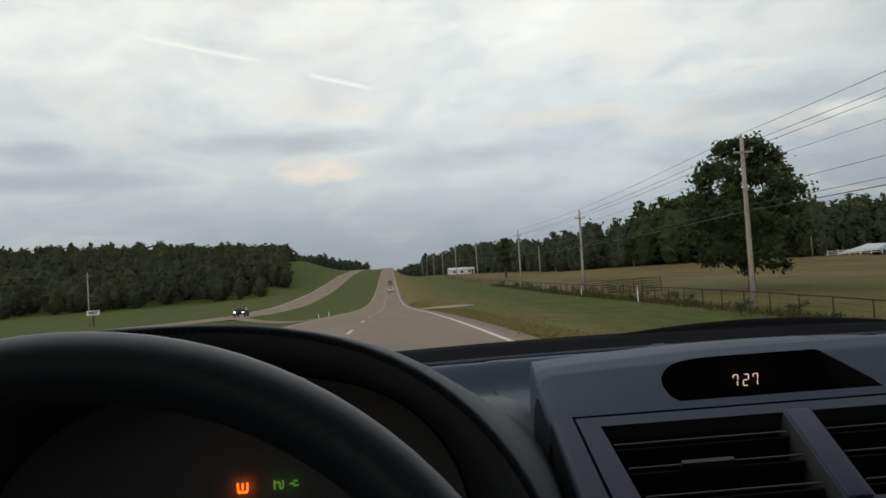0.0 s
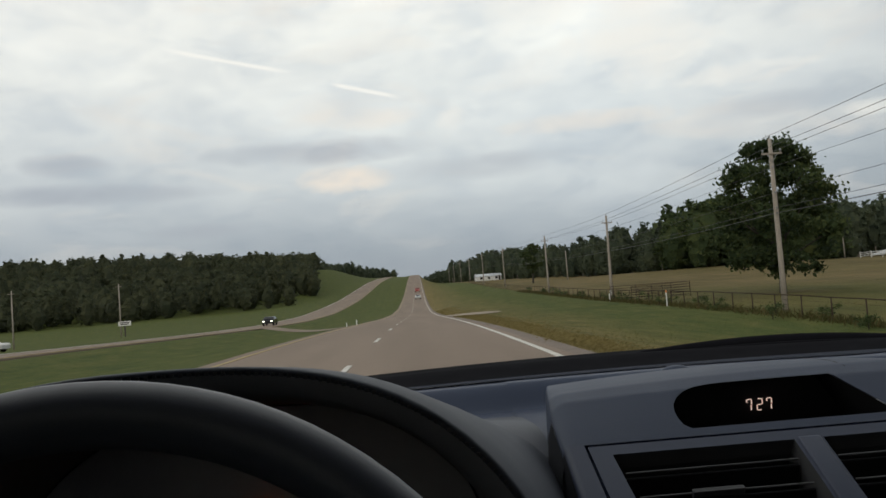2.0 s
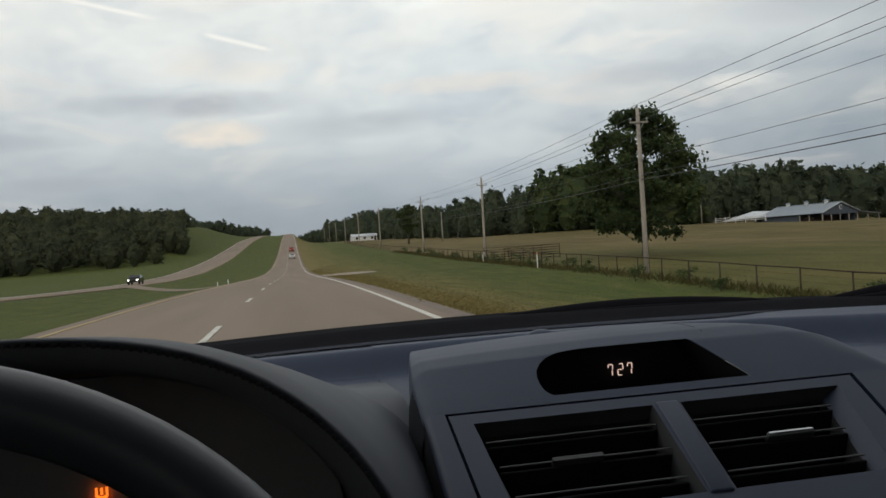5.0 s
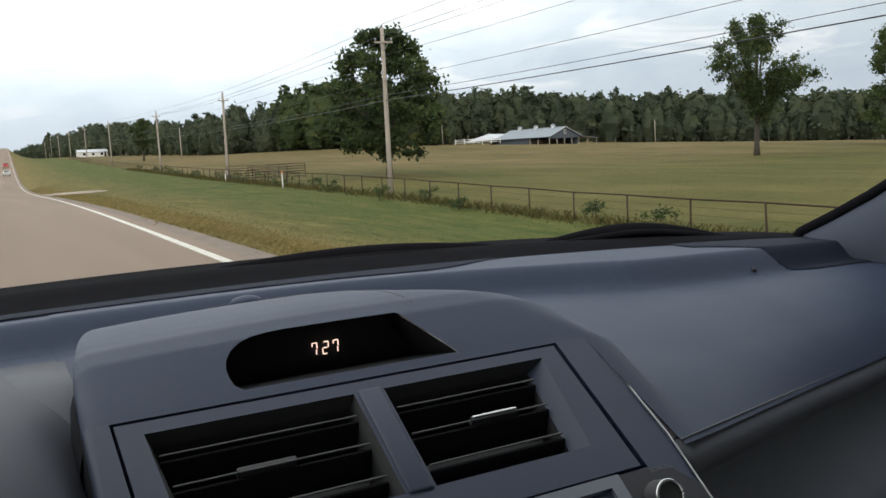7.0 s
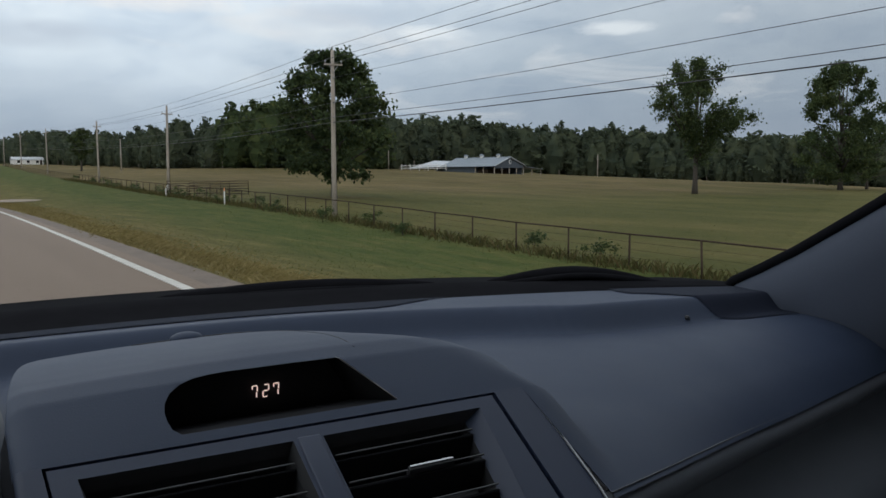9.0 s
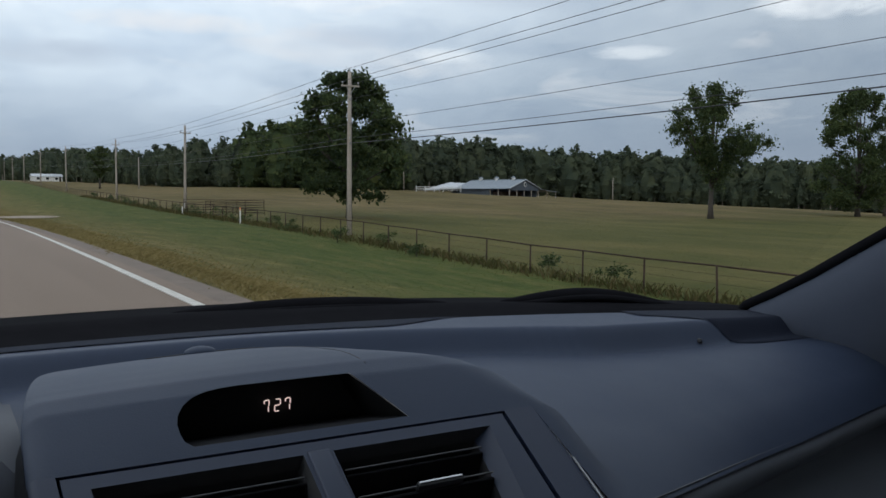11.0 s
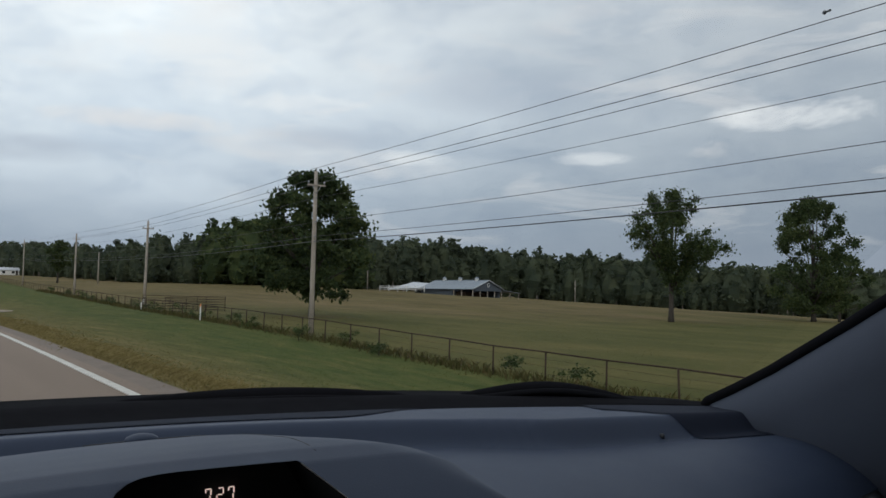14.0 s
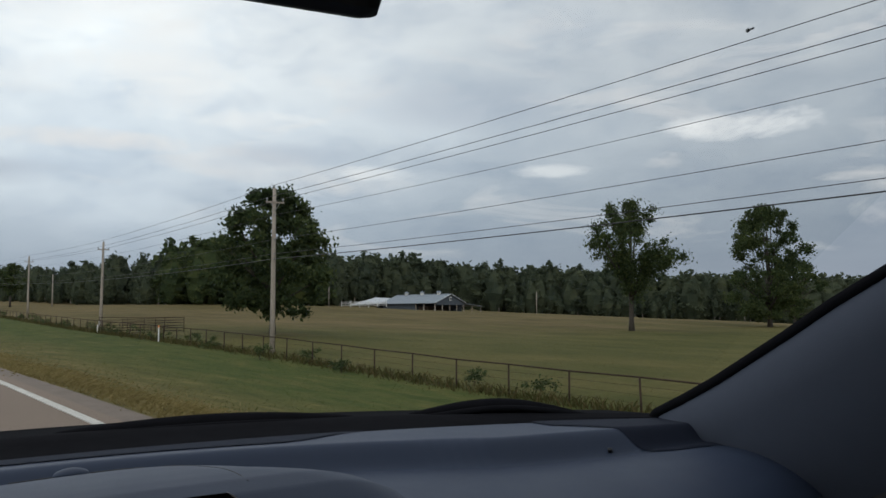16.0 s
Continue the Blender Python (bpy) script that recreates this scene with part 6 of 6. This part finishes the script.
def motel_sign():
    s = thing("motel_sign", 26.5, -101.8, land(26.5, -101.8), "weathered dark motel board in an orange frame on grey posts", "sign")
    s.rotation_euler = (0, 0, radians(12))
    part("board", box_me("board", DARKWOOD, 0, 0, 3.3, 4.6, 0.12, 2.0), s)
    for zz in (2.3, 4.3):
        part("frame_rail", box_me("frame_rail", ORANGE, 0, -0.06, zz, 4.8, 0.14, 0.12), s)
    for xx in (-2.35, 2.35):
        part("frame_rail", box_me("frame_rail", ORANGE, xx, -0.06, 3.3, 0.12, 0.14, 2.1), s)
    cu = bpy.data.curves.new("lettering", "FONT")
    cu.body, cu.size, cu.extrude, cu.align_x, cu.align_y = "MOTEL", 1.0, 0.01, "CENTER", "CENTER"
    ob = bpy.data.objects.new("tmp_text", cu)
    me = bpy.data.meshes.new_from_object(ob)
    bpy.data.objects.remove(ob)
    me.materials.clear()
    me.materials.append(THREAD)
    me.transform(Matrix.Translation((0, -0.08, 2.95)) @ Matrix.Rotation(radians(90), 4, "X"))
    part("lettering", me, s, "pale grey letters")
    part("lettering", box_me("lettering", THREAD, 0, -0.07, 3.85, 3.8, 0.02, 0.4), s, "pale bar of writing")
    part("lettering", box_me("lettering", ORANGE, 0, -0.02, 2.05, 4.2, 0.08, 0.32), s, "orange strip below the board")
    for zz in (2.6, 3.3, 4.0):
        part("side_tag", box_me("side_tag", THREAD, 2.85, 0, zz, 0.6, 0.08, 0.45), s)
    for xx in (-1.8, 0, 2.2):
        part("post", tube_me("post", POLE, [(xx, 0.1, -0.3), (xx, 0.1, 2.4)], 0.09, 8), s)


motel_sign()
lampst = thing("street_lamp", 28.4, -103.4, land(28.4, -103.4), "plain grey street lamp with a short arm", "street lamp")
part("post", tube_me("post", POLE, [(0, 0, -0.3), (0, 0, 5.6)], [0.11, 0.085], 10), lampst)
part("arm", tube_me("arm", STEEL, [(0, 0, 5.4), (-0.5, 0, 5.65), (-0.9, 0, 5.68)], 0.03, 7), lampst)
part("head", box_me("head", STEEL, -1.1, 0, 5.66, 0.55, 0.25, 0.14, 0.05), lampst)


def vehicle(x, y, rot, paint, label, truck=False, lit=True, z=None):
    z = road_z(y) + 0.06 if z is None else z
    c = thing("vehicle", x, y, z, label, "car")
    c.rotation_euler = (0, 0, radians(rot))
    bm = bmesh.new()
    side = [(-2.2, 0.35), (-2.25, 0.75), (-2.1, 0.92), (-1.2, 1.0), (-0.6, 1.42), (0.75, 1.45), (1.5, 1.05), (2.2, 0.98), (2.28, 0.6), (2.2, 0.35)]
    if truck:
        side = [(-2.6, 0.45), (-2.65, 0.9), (-2.5, 1.05), (-1.3, 1.15), (-0.8, 1.75), (0.5, 1.78), (0.65, 1.2), (2.6, 1.2), (2.65, 0.6), (2.6, 0.45)]
    rings = []
    for xx, sc in ((-0.9, 0.96), (-0.8, 1.0), (0.8, 1.0), (0.9, 0.96)):
        rings.append([bm.verts.new((xx * (0.86 if zz > 1.2 else 1.0), yy * sc, zz)) for yy, zz in side])
    n = len(side)
    for a, b in zip(rings[:-1], rings[1:]):
        for i in range(n):
            bm.faces.new((a[i], a[(i + 1) % n], b[(i + 1) % n], b[i]))
    bm.faces.new(rings[0])
    bm.faces.new(rings[-1][::-1])
    part("body", bm_mesh("body", bm, paint), c)
    part("windscreen", box_me("windscreen", DARKGLASS, 0, -0.98 if not truck else -1.1, 1.22 if not truck else 1.45, 1.3, 0.05, 0.42, 0.01, Matrix.Rotation(radians(-52), 4, "X")), c)
    part("rear_window", box_me("rear_window", DARKGLASS, 0, 1.15 if not truck else 0.6, 1.25 if not truck else 1.5, 1.25, 0.05, 0.34, 0.01, Matrix.Rotation(radians(50 if not truck else 8), 4, "X")), c)
    for xx in (-0.8, 0.8):
        for yy in (-1.4, 1.4):
            bm = bmesh.new()
            bmesh.ops.create_cone(bm, segments=18, radius1=0.32, radius2=0.32, depth=0.22, cap_ends=True, matrix=Matrix.Translation((xx, yy, 0.32)) @ Matrix.Rotation(radians(90), 4, "Y"))
            part("wheel", bm_mesh("wheel", bm, RUBBER), c)
        yf = -2.24 if not truck else -2.64
        part("headlight", box_me("headlight", HEADLAMP if lit else WHITE, xx * 0.82, yf, 0.72, 0.32, 0.06, 0.16, 0.02), c, "bright headlight" if lit else "")
        part("tail_light", box_me("tail_light", REDPAINT, xx * 0.9, (2.25 if not truck else 2.63), 0.85, 0.2, 0.06, 0.22, 0.02), c)


vehicle(-24.5, 138, 0, DARKGLASS, "dark sedan with bright headlights on the far carriageway")
vehicle(-45.8, 90, 84, WHITE, "white estate car parked in the low meadow", False, False, land(-45.8, 90) + 0.02)
vehicle(-0.1, 330, 0, REDPAINT, "red pickup truck driving away up the hill", True, False)
vehicle(-0.1, 268, 0, SILVER, "silver sedan driving away in the lane ahead", False, False)

# ---------------------------------------------------------------- weeds, tufts and straw


def tufts(name, count, sample, height, mat, label, seed, width=0.035, lean=0.5):
    gen = np.random.default_rng(seed)
    xy = sample(gen, count)
    z = np.array([land(a, b) for a, b in xy])
    ang = gen.random(count) * 6.283
    h = height * (0.4 + 0.9 * gen.random(count))
    dx, dy = np.cos(ang) * width, np.sin(ang) * width
    lx, ly = gen.normal(size=count) * lean * h, gen.normal(size=count) * lean * h
    p = np.stack([xy[:, 0], xy[:, 1], z - 0.02], axis=1)
    w = np.stack([dx, dy, dx * 0], axis=1)
    t = p + np.stack([lx, ly, h], axis=1)
    mid = p + np.stack([lx * 0.35, ly * 0.35, h * 0.6], axis=1)
    v = np.stack([p - w, p + w, mid + w * 0.7, t], axis=1).reshape(-1, 3)
    ob = new(name, quads_mesh(name, v, np.arange(4 * count).reshape(-1, 4), mat))
    return tagged(ob, label, "grass", kind="stuff")


def verge_sample(gen, n):
    y = 4 + 150 * gen.random(n) ** 2.0
    return np.stack([19.3 - 15.8 * gen.random(n) ** 1.2, y], axis=1)


def straw_sample(gen, n):
    y = 4 + 150 * gen.random(n) ** 2.0
    return np.stack([2.85 + np.abs(gen.normal(size=n)) * 2.6, y], axis=1)


def edge_sample(gen, n):
    y = 4 + 150 * gen.random(n) ** 1.7
    return np.stack([2.85 + np.abs(gen.normal(size=n)) * 1.5, y], axis=1)


def heap_sample(gen, n):
    k = gen.integers(0, 60, n)
    cx = 3.2 + 1.8 * np.sin(k * 12.9) ** 2
    cy = 6 + (k * 1.47) % 70
    return np.stack([cx + gen.normal(size=n) * 0.45, cy + gen.normal(size=n) * 1.1], axis=1)


def fence_sample(gen, n):
    return np.stack([FX + gen.normal(size=n) * 0.35, -10 + 170 * gen.random(n) ** 1.2], axis=1)


def field_sample(gen, n):
    return np.stack([20 + 75 * gen.random(n) ** 1.3, 2 + 95 * gen.random(n)], axis=1)


STRAW = blade_material("dry_straw", (0.190, 0.155, 0.060), (0.235, 0.190, 0.080), (0.31, 0.25, 0.115))
tufts("verge_grass", 50000, verge_sample, 0.045, WEED, "mown green and yellow verge grass", 61, 0.014, 0.8)
tufts("straw_grass", 14000, straw_sample, 0.05, STRAW, "dry yellowed grass between shoulder and green verge", 67, 0.014, 1.0)
tufts("dry_edge_grass", 18000, edge_sample, 0.08, STRAW, "dry straw-coloured grass along the shoulder", 62, 0.013, 0.9)
tufts("cut_hay", 16000, heap_sample, 0.07, STRAW, "pale clumps of cut dry grass on the verge", 63, 0.016, 1.5)
FENCEWEED = blade_material("fence_weeds", (0.070, 0.074, 0.026), (0.100, 0.090, 0.036), (0.150, 0.115, 0.055))
tufts("fence_weeds", 9000, fence_sample, 0.36, FENCEWEED, "tall half-dry weeds growing along the fence", 64, 0.022, 0.35)
PASTURE = blade_material("pasture_blades", (0.088, 0.088, 0.026), (0.104, 0.098, 0.030), (0.125, 0.108, 0.040))
tufts("pasture_grass", 14000, field_sample, 0.05, PASTURE, "short dry pasture grass", 65, 0.03, 0.6)
gen = np.random.default_rng(77)
for i in range(22):
    bx_, by_ = FX + 0.3 + gen.normal() * 0.5, 8 + 6.5 * i + gen.normal() * 2
    hh = 0.55 + 0.6 * gen.random()
    c = np.array([(gen.normal() * 0.3, gen.normal() * 0.3, hh * (0.3 + 0.5 * gen.random())) for _ in range(7)])
    v, f = leaves(c, np.full(7, hh * 0.35), 420, 0.05, gen)
    b = thing("bush", bx_, by_, land(bx_, by_), "small dark green bush against the pasture fence", "bush", "bushes along the fence")
    part("foliage", quads_mesh("foliage", v, f, LEAF_OAK), b)
    part("stem", tube_me("stem", BARK, [(0, 0, -0.1), (0.03, 0, hh * 0.6)], [0.03, 0.01], 5), b)
